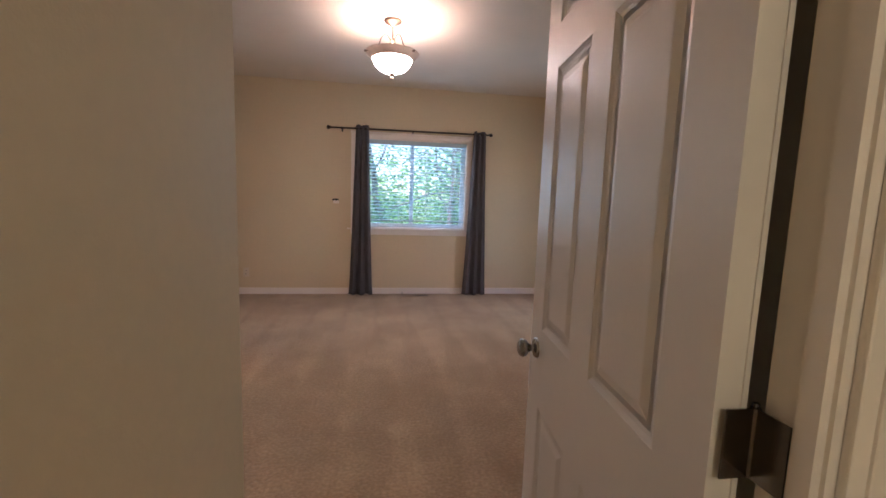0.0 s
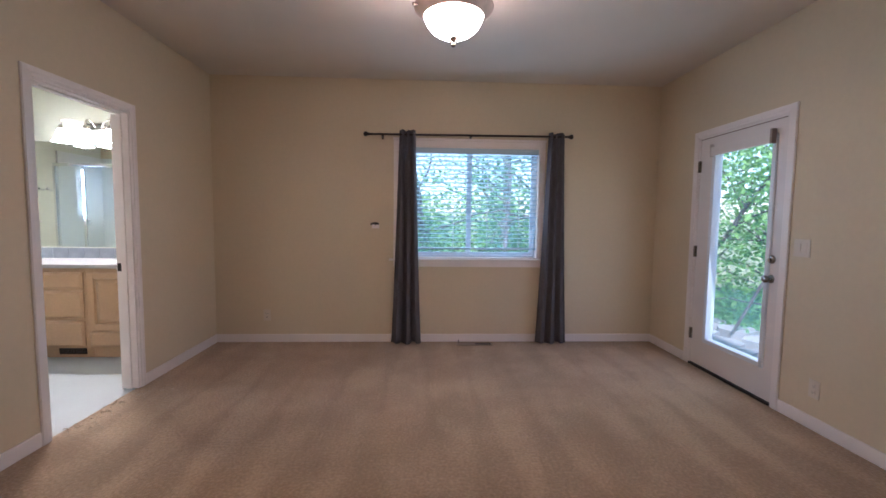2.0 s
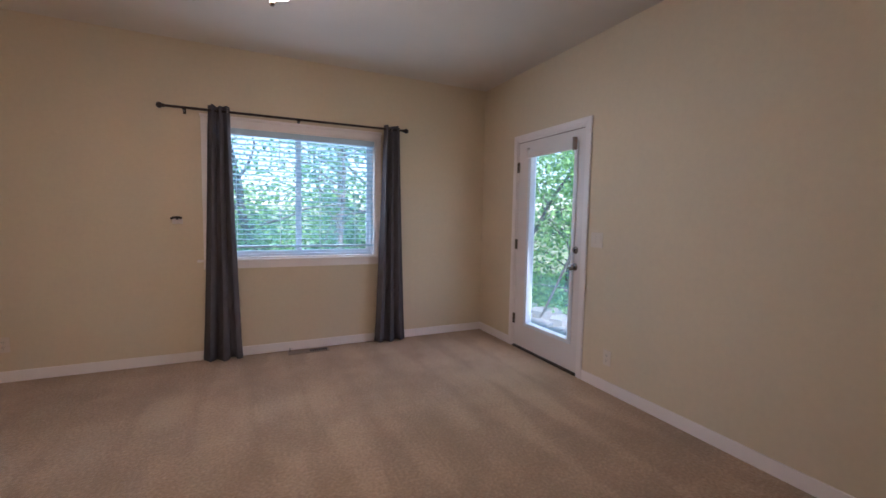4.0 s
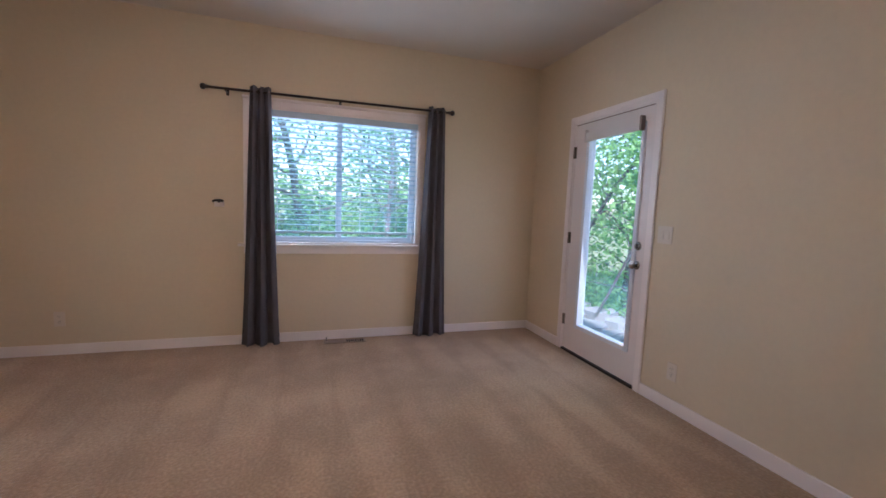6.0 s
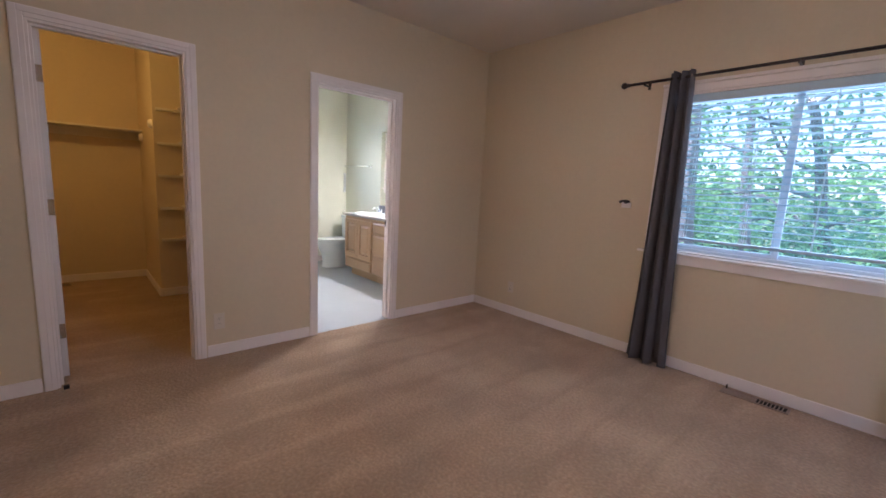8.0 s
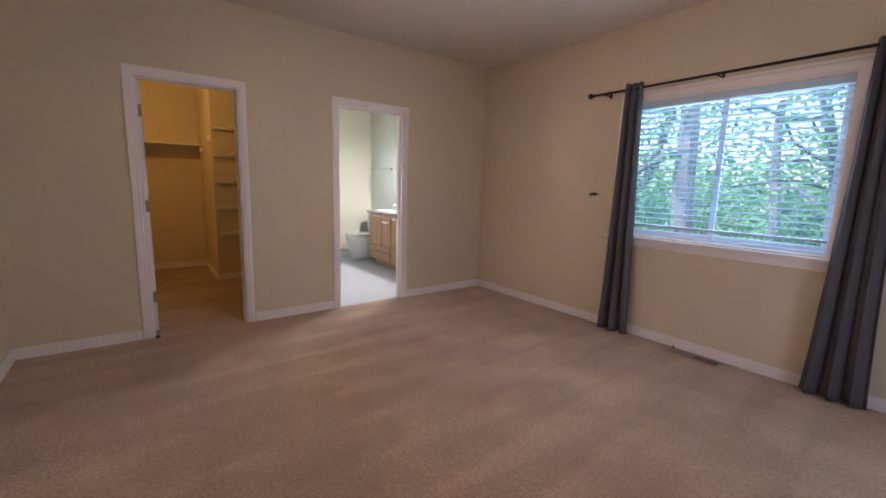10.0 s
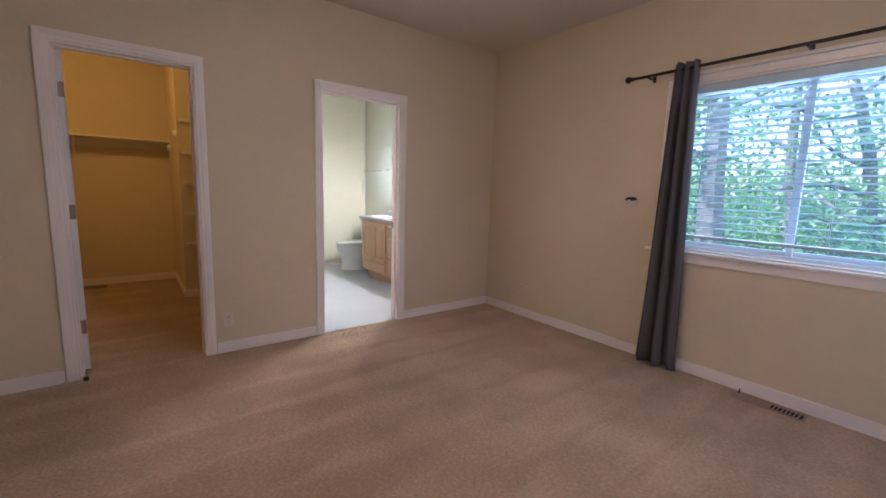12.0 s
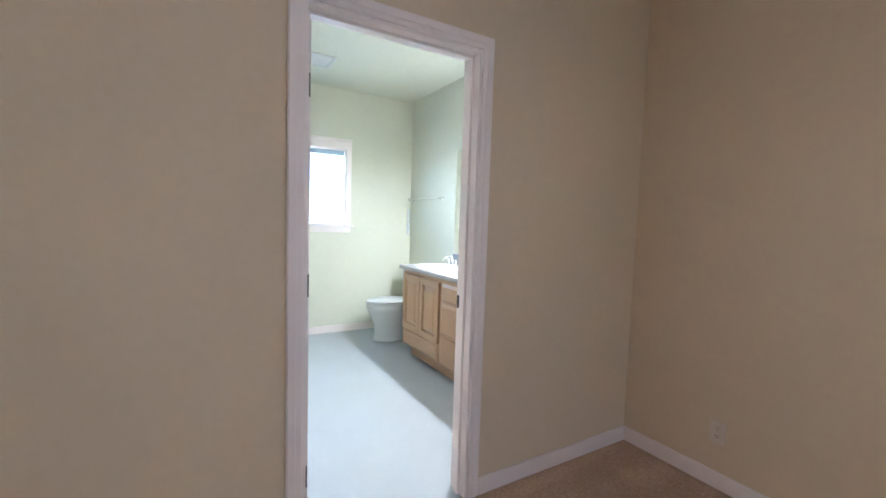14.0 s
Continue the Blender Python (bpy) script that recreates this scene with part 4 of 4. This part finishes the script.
def vanity_light():
    t = thing("vanity_light", "three-shade chrome vanity light over the mirror, lit", "wall light", (-3.55, YN, 2.17))
    bm = bmesh.new()
    box(bm, -3.66, -3.44, YN - 0.022, YN, 2.135, 2.205, bevel=0.008)
    part("back_plate", bm, STEEL, t)
    for cx in (-3.775, -3.55, -3.325):
        cy = YN - 0.135
        bm = bmesh.new()
        a = -3.55 + (cx + 3.55) * 0.25
        tube(bm, [(a, YN - 0.02, 2.165), (a + (cx - a) * 0.3, YN - 0.055, 2.200), (a + (cx - a) * 0.7, YN - 0.095, 2.222), (cx, cy, 2.205), (cx, cy, 2.150)], 0.007, 10)
        part("arm", bm, STEEL, t, smooth=True)
        bm = bmesh.new()
        lathe(bm, [(0, 2.160), (0.020, 2.158), (0.027, 2.140), (0.027, 2.118), (0, 2.116)], Matrix.Translation((cx, cy, 0)), 16)
        part("socket_cup", bm, STEEL, t, smooth=True)
        bm = bmesh.new()
        lathe(bm, [(0.026, 2.122), (0.034, 2.108), (0.044, 2.080), (0.054, 2.045), (0.070, 2.010), (0.082, 1.995), (0.079, 1.995), (0.066, 2.012), (0.050, 2.046), (0.040, 2.081), (0.030, 2.107), (0.022, 2.120)], Matrix.Translation((cx, cy, 0)), 24, closed=True)
        part("shade", bm, SHADE, t, "lit frosted glass bell shade", smooth=True)


vanity_light()


def toilet():
    cx = -5.03
    t = thing("toilet", "white porcelain toilet with closed lid beside the vanity", "toilet", (cx, 5.1, 0))

    def ring_stack(rows, seg=28):
        bm = bmesh.new()
        prev = None
        for y, rx, ry, z in rows:
            ring = [bm.verts.new((cx + rx * math.cos(2 * math.pi * i / seg), y + ry * math.sin(2 * math.pi * i / seg) * (1.0 if math.sin(2 * math.pi * i / seg) < 0 else 0.8), z)) for i in range(seg)]
            if prev:
                for i in range(seg):
                    bm.faces.new((prev[i], prev[(i + 1) % seg], ring[(i + 1) % seg], ring[i]))
            else:
                bm.faces.new(ring[::-1])
            prev = ring
        bm.faces.new(prev)
        return bm

    part("bowl", ring_stack([(5.06, 0.158, 0.250, 0.0), (5.06, 0.154, 0.245, 0.03), (5.06, 0.148, 0.232, 0.10), (5.05, 0.150, 0.234, 0.19), (5.03, 0.162, 0.250, 0.26), (5.02, 0.180, 0.270, 0.33), (5.02, 0.188, 0.280, 0.375), (5.02, 0.184, 0.276, 0.390)]), PORC, t, smooth=True)
    part("seat", ring_stack([(5.02, 0.186, 0.278, 0.3925), (5.02, 0.190, 0.283, 0.398), (5.02, 0.190, 0.283, 0.407), (5.02, 0.186, 0.279, 0.411)]), PORC, t, smooth=True)
    part("lid", ring_stack([(5.02, 0.184, 0.277, 0.4135), (5.02, 0.189, 0.282, 0.419), (5.02, 0.187, 0.280, 0.428), (5.02, 0.165, 0.25, 0.433)]), PORC, t, smooth=True)
    part("tank", boxes((cx - 0.215, cx + 0.215, 5.245, 5.435, 0.375, 0.735), bevel=0.02), PORC, t, smooth=True)
    part("tank_lid", boxes((cx - 0.225, cx + 0.225, 5.235, 5.440, 0.7355, 0.768), bevel=0.01), PORC, t, smooth=True)
    part("neck", boxes((cx - 0.11, cx + 0.11, 5.19, 5.42, 0.0, 0.374), bevel=0.02), PORC, t, smooth=True)
    bm = bmesh.new()
    tube(bm, [(cx - 0.16, 5.240, 0.68), (cx - 0.16, 5.225, 0.68), (cx - 0.10, 5.220, 0.672)], 0.007, 8)
    part("flush_lever", bm, CHROME, t, smooth=True)


toilet()
t = thing("towel_bar", "chrome towel bar on the wall over the toilet", "towel bar", (-5.08, YN, 1.54))
bm = bmesh.new()
tube(bm, [(-5.42, YN - 0.065, 1.54), (-4.74, YN - 0.065, 1.54)], 0.008, 10)
part("bar", bm, CHROME, t, smooth=True)
for x in (-5.42, -4.74):
    bm = bmesh.new()
    lathe(bm, [(0, 0.080), (0.014, 0.078), (0.014, 0.05), (0.010, 0.02), (0.024, 0.008), (0.026, 0.0), (0, 0)], Matrix.Translation((x, YN, 1.54)) @ pose(0, 0, 0, 90, 0, 0), 16)
    part("post", bm, CHROME, t, smooth=True)
for y in (3.90, 3.78):
    t = thing("robe_hook", "small chrome robe hook on the bathroom wall", "hook", (XW, y, 1.65), group="robe hooks")
    bm = bmesh.new()
    lathe(bm, [(0, 0.012), (0.016, 0.010), (0.020, 0.0), (0, 0)], Matrix.Translation((XW, y, 1.65)) @ pose(0, 0, 0, 0, 90, 0), 14)
    part("rose", bm, CHROME, t, smooth=True)
    bm = bmesh.new()
    tube(bm, [(XW + 0.01, y, 1.65), (XW + 0.035, y, 1.63), (XW + 0.055, y, 1.625), (XW + 0.062, y, 1.645)], 0.006, 8)
    part("prong", bm, CHROME, t, smooth=True)
t = thing("ceiling_vent", "white square exhaust vent in the bathroom ceiling", "vent", (-4.8, 4.13, H))
bm = bmesh.new()
for r in ((-4.95, -4.65, 3.98, 4.00), (-4.95, -4.65, 4.26, 4.28), (-4.95, -4.93, 4.00, 4.26), (-4.67, -4.65, 4.00, 4.26)):
    box(bm, *r, H - 0.008, H - 0.0005)
part("frame", bm, SHOWERW, t)
for i in range(12):
    part("slat", boxes((-4.93, -4.67, 4.004 + 0.021 * i, 4.021 + 0.021 * i, H - 0.006, H - 0.002)), SHOWERW, t)


def shower():
    t = thing("shower_stall", "framed glass shower stall with white surround", "shower", (-4.98, 3.1, 0))
    x0, x1, y = XW, -4.46, 3.67
    part("surround", boxes((x0 + 0.001, x0 + 0.02, 2.82, 3.62, 0.1, 2.2), (x1 - 0.02, x1 - 0.001, 2.82, 3.62, 0.1, 2.2), (x0 + 0.001, x1 - 0.001, 2.801, 2.82, 0.1, 2.2)), SHOWERW, t)
    part("curb", boxes((x0 + 0.001, x1, 3.625, 3.715, -0.004, 0.10), bevel=0.01), SHOWERW, t)
    part("tray", boxes((x0 + 0.021, x1 - 0.021, 2.821, 3.624, -0.004, 0.05)), SHOWERW, t)
    part("header", boxes((x0 + 0.001, x1, y - 0.02, y + 0.02, 1.975, 2.02), bevel=0.004), CHROME, t)
    for x in (x0 + 0.001, -5.11, x1 - 0.03):
        part("stile", boxes((x, x + 0.028, y - 0.014, y + 0.014, 0.10, 1.975)), CHROME, t)
    for a, b, glass in ((x0 + 0.03, -5.112, SHGLASS), (-5.081, x1 - 0.031, SHGLASS_DULL)):
        g = part("glass_panel", boxes((a, b, y - 0.003, y + 0.003, 0.105, 1.974)), glass, t)
        g.visible_shadow = False
    bm = bmesh.new()
    tube(bm, [(-5.05, y + 0.014, 1.02), (-5.05, y + 0.04, 1.04), (-5.05, y + 0.04, 1.24), (-5.05, y + 0.014, 1.26)], 0.008, 8)
    part("handle", bm, CHROME, t, smooth=True)
    bm = bmesh.new()
    lathe(bm, [(0, 0.05), (0.02, 0.05), (0.024, 0.02), (0.06, 0.012), (0.065, 0), (0, 0)], Matrix.Translation((x0 + 0.02, 3.15, 1.20)) @ pose(0, 0, 0, 0, 90, 0), 18)
    part("valve", bm, CHROME, t, smooth=True)
    bm = bmesh.new()
    tube(bm, [(x0 + 0.02, 3.15, 2.06), (x0 + 0.09, 3.15, 2.09), (x0 + 0.15, 3.15, 2.05)], 0.009, 8)
    lathe(bm, [(0.012, 0.02), (0.04, -0.03), (0, -0.034)], Matrix.Translation((x0 + 0.155, 3.15, 2.04)), 16)
    part("shower_head", bm, CHROME, t, smooth=True)


shower()

single("door_stop", boxes((XL + 0.016, XL + 0.040, 1.958, 1.985, 0.0, 0.022), bevel=0.004), BLACK, "small dark rubber door stop by the closet frame", "door stop")


def loose_fibres():
    """Frayed pale yarn ends where the carpet meets the vinyl."""
    r = np.random.default_rng(23)
    bm = bmesh.new()
    for k in range(70):
        x, y = XL - 0.015 + abs(r.normal(0, 0.11)), r.uniform(3.57, 4.25)
        a, n = r.uniform(0, 6.28), r.uniform(0.008, 0.024)
        dx, dy = n * math.cos(a), n * math.sin(a)
        tube(bm, [(x, y, 0.001), (x + dx * 0.5, y + dy * 0.5, 0.007), (x + dx, y + dy, 0.003)], 0.0022, 5, 0.0012)
    single("loose_fibres", bm, YARN, "frayed pale yarn ends at the carpet edge", "fibres", "stuff")


loose_fibres()
# ---------------------------------------------------------------- closet


def closet_shelf():
    t = thing("closet_shelf", "painted closet shelf on a cleat and brackets", "shelf", (-5.35, 2.0, 1.75))
    part("board", boxes((XW + 0.001, -5.195, 1.251, 2.698, 1.738, 1.757), bevel=0.002), SHELF, t)
    part("cleat", boxes((XW + 0.001, XW + 0.02, 1.251, 2.698, 1.65, 1.7375)), SHELF, t)
    for x, z in ((-5.215, 1.675),):
        bm = bmesh.new()
        lathe(bm, [(0.020, 0.0), (0.046, 0.0), (0.046, 0.014), (0.030, 0.034), (0.020, 0.034)], Matrix.Translation((x, 2.699, z)) @ pose(0, 0, 0, 90, 0, 0), 16, closed=True)
        part("rod_socket", bm, WHITE, t, smooth=True)
    for y in (1.80,):
        bm = bmesh.new()
        box(bm, XW + 0.02, -5.25, y - 0.008, y + 0.008, 1.715, 1.7375)
        tube(bm, [(XW + 0.02, y, 1.50), (-5.27, y, 1.71)], 0.008, 6)
        part("bracket", bm, SHELF, t)


closet_shelf()
t = thing("rod_socket", "white rod socket on the closet wall", "bracket", (-4.46, 2.70, 1.77))
bm = bmesh.new()
lathe(bm, [(0.020, 0.0), (0.046, 0.0), (0.046, 0.014), (0.030, 0.034), (0.020, 0.034)], Matrix.Translation((-4.43, 2.699, 1.765)) @ pose(0, 0, 0, 90, 0, 0), 16, closed=True)
part("ring", bm, WHITE, t, smooth=True)


def side_shelf(z):
    t = thing("wall_shelf", "painted board shelf on cleats in the closet", "shelf", (-3.5, 3.2, z), group="closet shelves")
    part("board", boxes((-4.358, XP - 0.002, 2.910, 3.338, z, z + 0.018), bevel=0.002), SHELF, t)
    part("cleat", boxes((-4.359, -4.335, 2.725, 3.338, z - 0.028, z - 0.0005)), SHELF, t)


for z in (0.612, 0.942, 1.270, 1.592, 1.925):
    side_shelf(z)
for z in (1.00, 2.045):
    t = thing("wall_shelf", "painted board shelf at the closet end wall", "shelf", (-5.0, 1.35, z), group="closet end shelves")
    part("board", boxes((XW + 0.002, -4.5, 1.252, 1.47, z, z + 0.018), bevel=0.002), SHELF, t)
    part("cleat", boxes((XW + 0.003, XW + 0.022, 1.252, 1.50, z - 0.05, z - 0.0005)), PAINT, t)
t = thing("ceiling_light", "plain round closet ceiling light, lit warm", "ceiling light", (-3.9, 1.75, H))
bm = bmesh.new()
lathe(bm, [(0, H), (0.10, H), (0.10, H - 0.02), (0.06, H - 0.05), (0, H - 0.06)], Matrix.Translation((-3.9, 1.75, 0)), 20)
part("base", bm, PORC, t, smooth=True)

# ---------------------------------------------------------------- garden


def ground_z(x, y):
    base = -0.16 - 0.085 * max(0.0, y - 5.8) if y > 5.8 else -0.16
    return max(base, -1.6) + 0.06 * math.sin(x * 0.9) * math.cos(y * 0.7)


bm = bmesh.new()
xs = [-600, -150, -40] + [-20 + i * 1.0 for i in range(46)] + [60, 200, 600]
ys = [-600, -150, -30, -8, -4, 0, 2] + [3 + i * 1.0 for i in range(30)] + [45, 80, 200, 600]
grid = [[bm.verts.new((x, y, (ground_z(x, y) if abs(x) < 30 and -5 < y < 34 else -1.6 if y > 30 else -0.2) - (0.0 if (x > 2.3 or y > 5.6) else 0.25))) for x in xs] for y in ys]
for p, q in zip(grid, grid[1:]):
    for i in range(len(xs) - 1):
        bm.faces.new((p[i], p[i + 1], q[i + 1], q[i]))
single("ground", bm, SOIL, "green garden ground with moss and grass", "ground", "structure", smooth=True)

rng = np.random.default_rng(7)


def leaves(name, centres, spread, count, size, material, parent, droop=0.3):
    """A crown of folded leaves scattered about limb ends; one island a leaf."""
    c = np.asarray(centres, float)
    pick = rng.integers(0, len(c), count)
    p = c[pick] + rng.normal(0, 1, (count, 3)) * np.asarray(spread)
    ax = rng.normal(0, 1, (count, 3))
    ax[:, 2] = ax[:, 2] * 0.5 - droop
    ax /= np.linalg.norm(ax, axis=1)[:, None]
    up = rng.normal(0, 0.5, (count, 3)) + [0, 0, 1]
    sd = np.cross(ax, up)
    sd /= np.linalg.norm(sd, axis=1)[:, None]
    nm = np.cross(sd, ax)
    s = size * rng.uniform(0.6, 1.35, count)[:, None]
    v = np.stack([p, p + ax * s * 0.5 + sd * s * 0.30 + nm * s * 0.08, p + ax * s, p + ax * s * 0.5 - sd * s * 0.30 + nm * s * 0.08], 1).reshape(-1, 3)
    k = np.arange(count) * 4
    f = np.concatenate([np.stack([k, k + 1, k + 2], 1), np.stack([k, k + 2, k + 3], 1)])
    me = bpy.data.meshes.new(name)
    me.from_pydata(v.tolist(), [], f.tolist())
    me.materials.append(material)
    ob = new(name, me)
    ob.parent = parent
    ob.matrix_parent_inverse = parent.matrix_basis.inverted()
    return ob


def limb(bm, start, way, length, r, steps=5, bend=0.25):
    p, d = Vector(start), Vector(way).normalized()
    pts = [p.copy()]
    for i in range(steps):
        d = (d + Vector(rng.normal(0, bend, 3))).normalized()
        p = p + d * length / steps
        pts.append(p.copy())
    tube(bm, pts, r, 7, r * 0.35)
    return pts


def tree(x, y, height, r, lean, crown_r, n, size, material, label, limbs=9, low=0.3, name="tree"):
    z = ground_z(x, y)
    t = thing(name, label, "tree" if name == "tree" else "shrub", (x, y, z))
    bm = bmesh.new()
    pts = limb(bm, (x, y, z - 0.1), (lean[0], lean[1], 1), height, r, 7, 0.10)
    ends = [p for p in pts[3:]]
    for i in range(limbs):
        k = low + (1 - low) * (i + rng.random()) / limbs
        j = min(int(k * 7), 6)
        s = pts[j].lerp(pts[j + 1], k * 7 - j)
        a = rng.uniform(0, 2 * math.pi)
        q = limb(bm, s, (math.cos(a), math.sin(a), rng.uniform(0.1, 0.9)), crown_r * rng.uniform(0.7, 1.2), r * 0.35, 5, 0.3)
        ends += q[2:]
    part("trunk", bm, BARK, t, smooth=True)
    leaves("crown", ends, (crown_r * 0.28, crown_r * 0.28, crown_r * 0.22), n, size, material, t)
    return t


# seen through the north window
tree(-1.6, 9.2, 7.0, 0.21, (0.02, 0.02), 2.2, 3200, 0.12, LEAF_A, "broad-leaved garden tree with a thick grey trunk", 12, 0.35)
tree(1.1, 8.8, 4.6, 0.06, (0.15, 0.0), 1.4, 2200, 0.10, LEAF_B, "slender garden tree with dense dark leaves", 12, 0.15)
tree(0.1, 13.0, 7.0, 0.13, (-0.05, 0.0), 2.4, 2200, 0.14, LEAF_A, "leafy garden tree beyond the lawn", 12, 0.25)
tree(-4.5, 12.0, 6.5, 0.15, (0.1, 0.0), 2.4, 4000, 0.14, LEAF_B, "leafy garden tree beyond the lawn", 12, 0.2)
tree(3.4, 12.0, 7.0, 0.15, (0.0, 0.0), 2.4, 4000, 0.14, LEAF_B, "leafy garden tree beyond the lawn", 12, 0.2)
tree(-7.5, 16.0, 8.5, 0.2, (0.0, 0.0), 3.2, 2400, 0.18, LEAF_A, "tall leafy tree far beyond the lawn", 12, 0.2)
tree(-2.5, 19.0, 8.5, 0.2, (0.0, 0.0), 3.2, 2400, 0.18, LEAF_B, "tall leafy tree far beyond the lawn", 12, 0.2)
tree(3.0, 19.0, 8.5, 0.2, (0.0, 0.0), 3.4, 2400, 0.18, LEAF_A, "tall leafy tree far beyond the lawn", 12, 0.2)
tree(8.0, 17.0, 8.5, 0.2, (0.0, 0.0), 3.4, 4000, 0.18, LEAF_B, "tall leafy tree far beyond the lawn", 12, 0.2)
for k in range(9):
    x = -6.2 + k * 1.35
    tree(x, 11.2 + 1.3 * rng.random(), 1.5 + 0.6 * rng.random(), 0.03, (0.1, 0.0), 0.9, 1500, 0.11, LEAF_A if k % 2 else LEAF_B, "rounded leafy garden shrub on the lawn", 10, 0.05, "shrub")
# woods that close the view beyond the fence
t = thing("far_woods", "dense green woods far beyond the garden fence", "woods", (0, 25, -1.6), kind="stuff")
spots = [(rng.uniform(-16, 14), rng.uniform(23, 27), rng.uniform(-1.6, 2.1 + 1.4 * math.sin(k * 1.7) ** 2)) for k in range(420)]
leaves("leaf", spots, (0.7, 0.6, 0.6), 16000, 0.36, LEAF_A, t)
# seen through the patio door
tree(4.3, 6.4, 3.4, 0.035, (0.10, -0.25), 1.1, 3000, 0.09, LEAF_A, "leafy shrub close to the patio door", 14, 0.10, "shrub")
tree(5.2, 7.4, 4.2, 0.05, (-0.1, 0.1), 1.4, 2200, 0.10, LEAF_A, "leafy shrub close to the patio door", 14, 0.08, "shrub")
tree(4.2, 8.3, 4.2, 0.05, (0.1, -0.1), 1.4, 2000, 0.10, LEAF_A, "leafy shrub close to the patio door", 14, 0.08, "shrub")
tree(6.6, 8.8, 5.4, 0.08, (0.0, 0.0), 1.9, 2600, 0.12, LEAF_A, "leafy tree behind the shrubs", 14, 0.1)
tree(7.4, 6.4, 5.4, 0.08, (0.0, 0.0), 1.9, 2600, 0.12, LEAF_A, "leafy tree behind the shrubs", 14, 0.1)
tree(8.5, 11.0, 7.0, 0.12, (0.0, 0.0), 2.6, 3000, 0.14, LEAF_A, "leafy tree behind the shrubs", 14, 0.1)


def fence():
    t = thing("fence", "black iron garden fence beyond the lawn", "fence", (0, 14.5, ground_z(0, 14.5)))
    z0 = ground_z(0, 14.5)
    bar = None
    for x in np.arange(-5.0, 4.0, 0.14):
        if bar is None:
            ob = part("picket", boxes((-0.011, 0.011, 14.49, 14.51, z0 - 0.1, z0 + 1.15)), IRON, t)
            bar = ob.data
        else:
            ob = new("picket", bar)
            ob.parent = t
            ob.matrix_parent_inverse = t.matrix_basis.inverted()
        ob.location = (x, 0, 0)
    for z in (0.12, 1.0):
        part("rail", boxes((-5.1, 4.1, 14.485, 14.515, z0 + z, z0 + z + 0.035)), IRON, t)


fence()
# paving outside the patio door and fallen sticks on it
pave = tagged(new("pavement"), "uneven grey flagstones outside the patio door", "paving", "", "structure")
for i in range(3):
    for j in range(7):
        x, y = 2.42 + i * 0.52 + 0.06 * (j % 2), 3.5 + j * 0.5
        bm = bmesh.new()
        n = 7
        pts = [(x + 0.25 + (0.25 + rng.uniform(-0.05, 0.01)) * math.cos(2 * math.pi * (k + 0.3) / n), y + 0.22 + (0.24 + rng.uniform(-0.05, 0.01)) * math.sin(2 * math.pi * (k + 0.3) / n)) for k in range(n)]
        dz = rng.uniform(-0.008, 0.008)
        lo = [bm.verts.new((p[0], p[1], -0.24)) for p in pts]
        hi = [bm.verts.new((p[0], p[1], -0.075 + dz)) for p in pts]
        bm.faces.new(hi)
        bm.faces.new(lo[::-1])
        for k in range(n):
            bm.faces.new((lo[k], lo[(k + 1) % n], hi[(k + 1) % n], hi[k]))
        part("stone", bm, STONE, pave)
for k in range(7):
    bm = bmesh.new()
    a = rng.uniform(0, 3.1)
    p = Vector((rng.uniform(2.8, 3.9), rng.uniform(4.4, 6.2), -0.055))
    q = Vector((math.cos(a), math.sin(a), 0.03)) * rng.uniform(0.2, 0.45)
    tube(bm, [p - q, p + Vector((0.02, -0.03, 0.008)), p + q], 0.009, 6, 0.004)
    single("stick", bm, BARK, "thin fallen twig on the flagstones", "twig", group="fallen twigs")
t = thing("ground_cover", "low leafy ground cover beyond the flagstones", "plants", (4.6, 6.6, -0.2), kind="stuff")
spots = [(rng.uniform(3.9, 6.5), rng.uniform(5.0, 9.5), -0.12) for k in range(140)]
leaves("leaf", spots, (0.16, 0.16, 0.06), 5200, 0.085, LEAF_A, t, droop=-0.3)
# thin bare stems rising among the shrubs
for k in range(9):
    bm = bmesh.new()
    x, y = rng.uniform(3.7, 4.9), rng.uniform(5.6, 7.8)
    limb(bm, (x, y, ground_z(x, y) - 0.05), (rng.uniform(-0.2, 0.2), rng.uniform(-0.2, 0.2), 1), rng.uniform(1.6, 2.8), 0.013, 6, 0.12)
    single("stem", bm, BARK, "thin bare upright stem among the shrubs", "stem", group="bare stems")
# a bare branch leaning across the shrubs
bm = bmesh.new()
tube(bm, [(3.6, 6.16, -0.22), (3.6, 5.86, 0.28), (3.6, 5.57, 0.79), (3.64, 5.33, 1.25), (3.7, 5.12, 1.8)], 0.020, 8, 0.012)
single("branch", bm, BARK, "bare leaning branch in front of the shrubs", "branch")
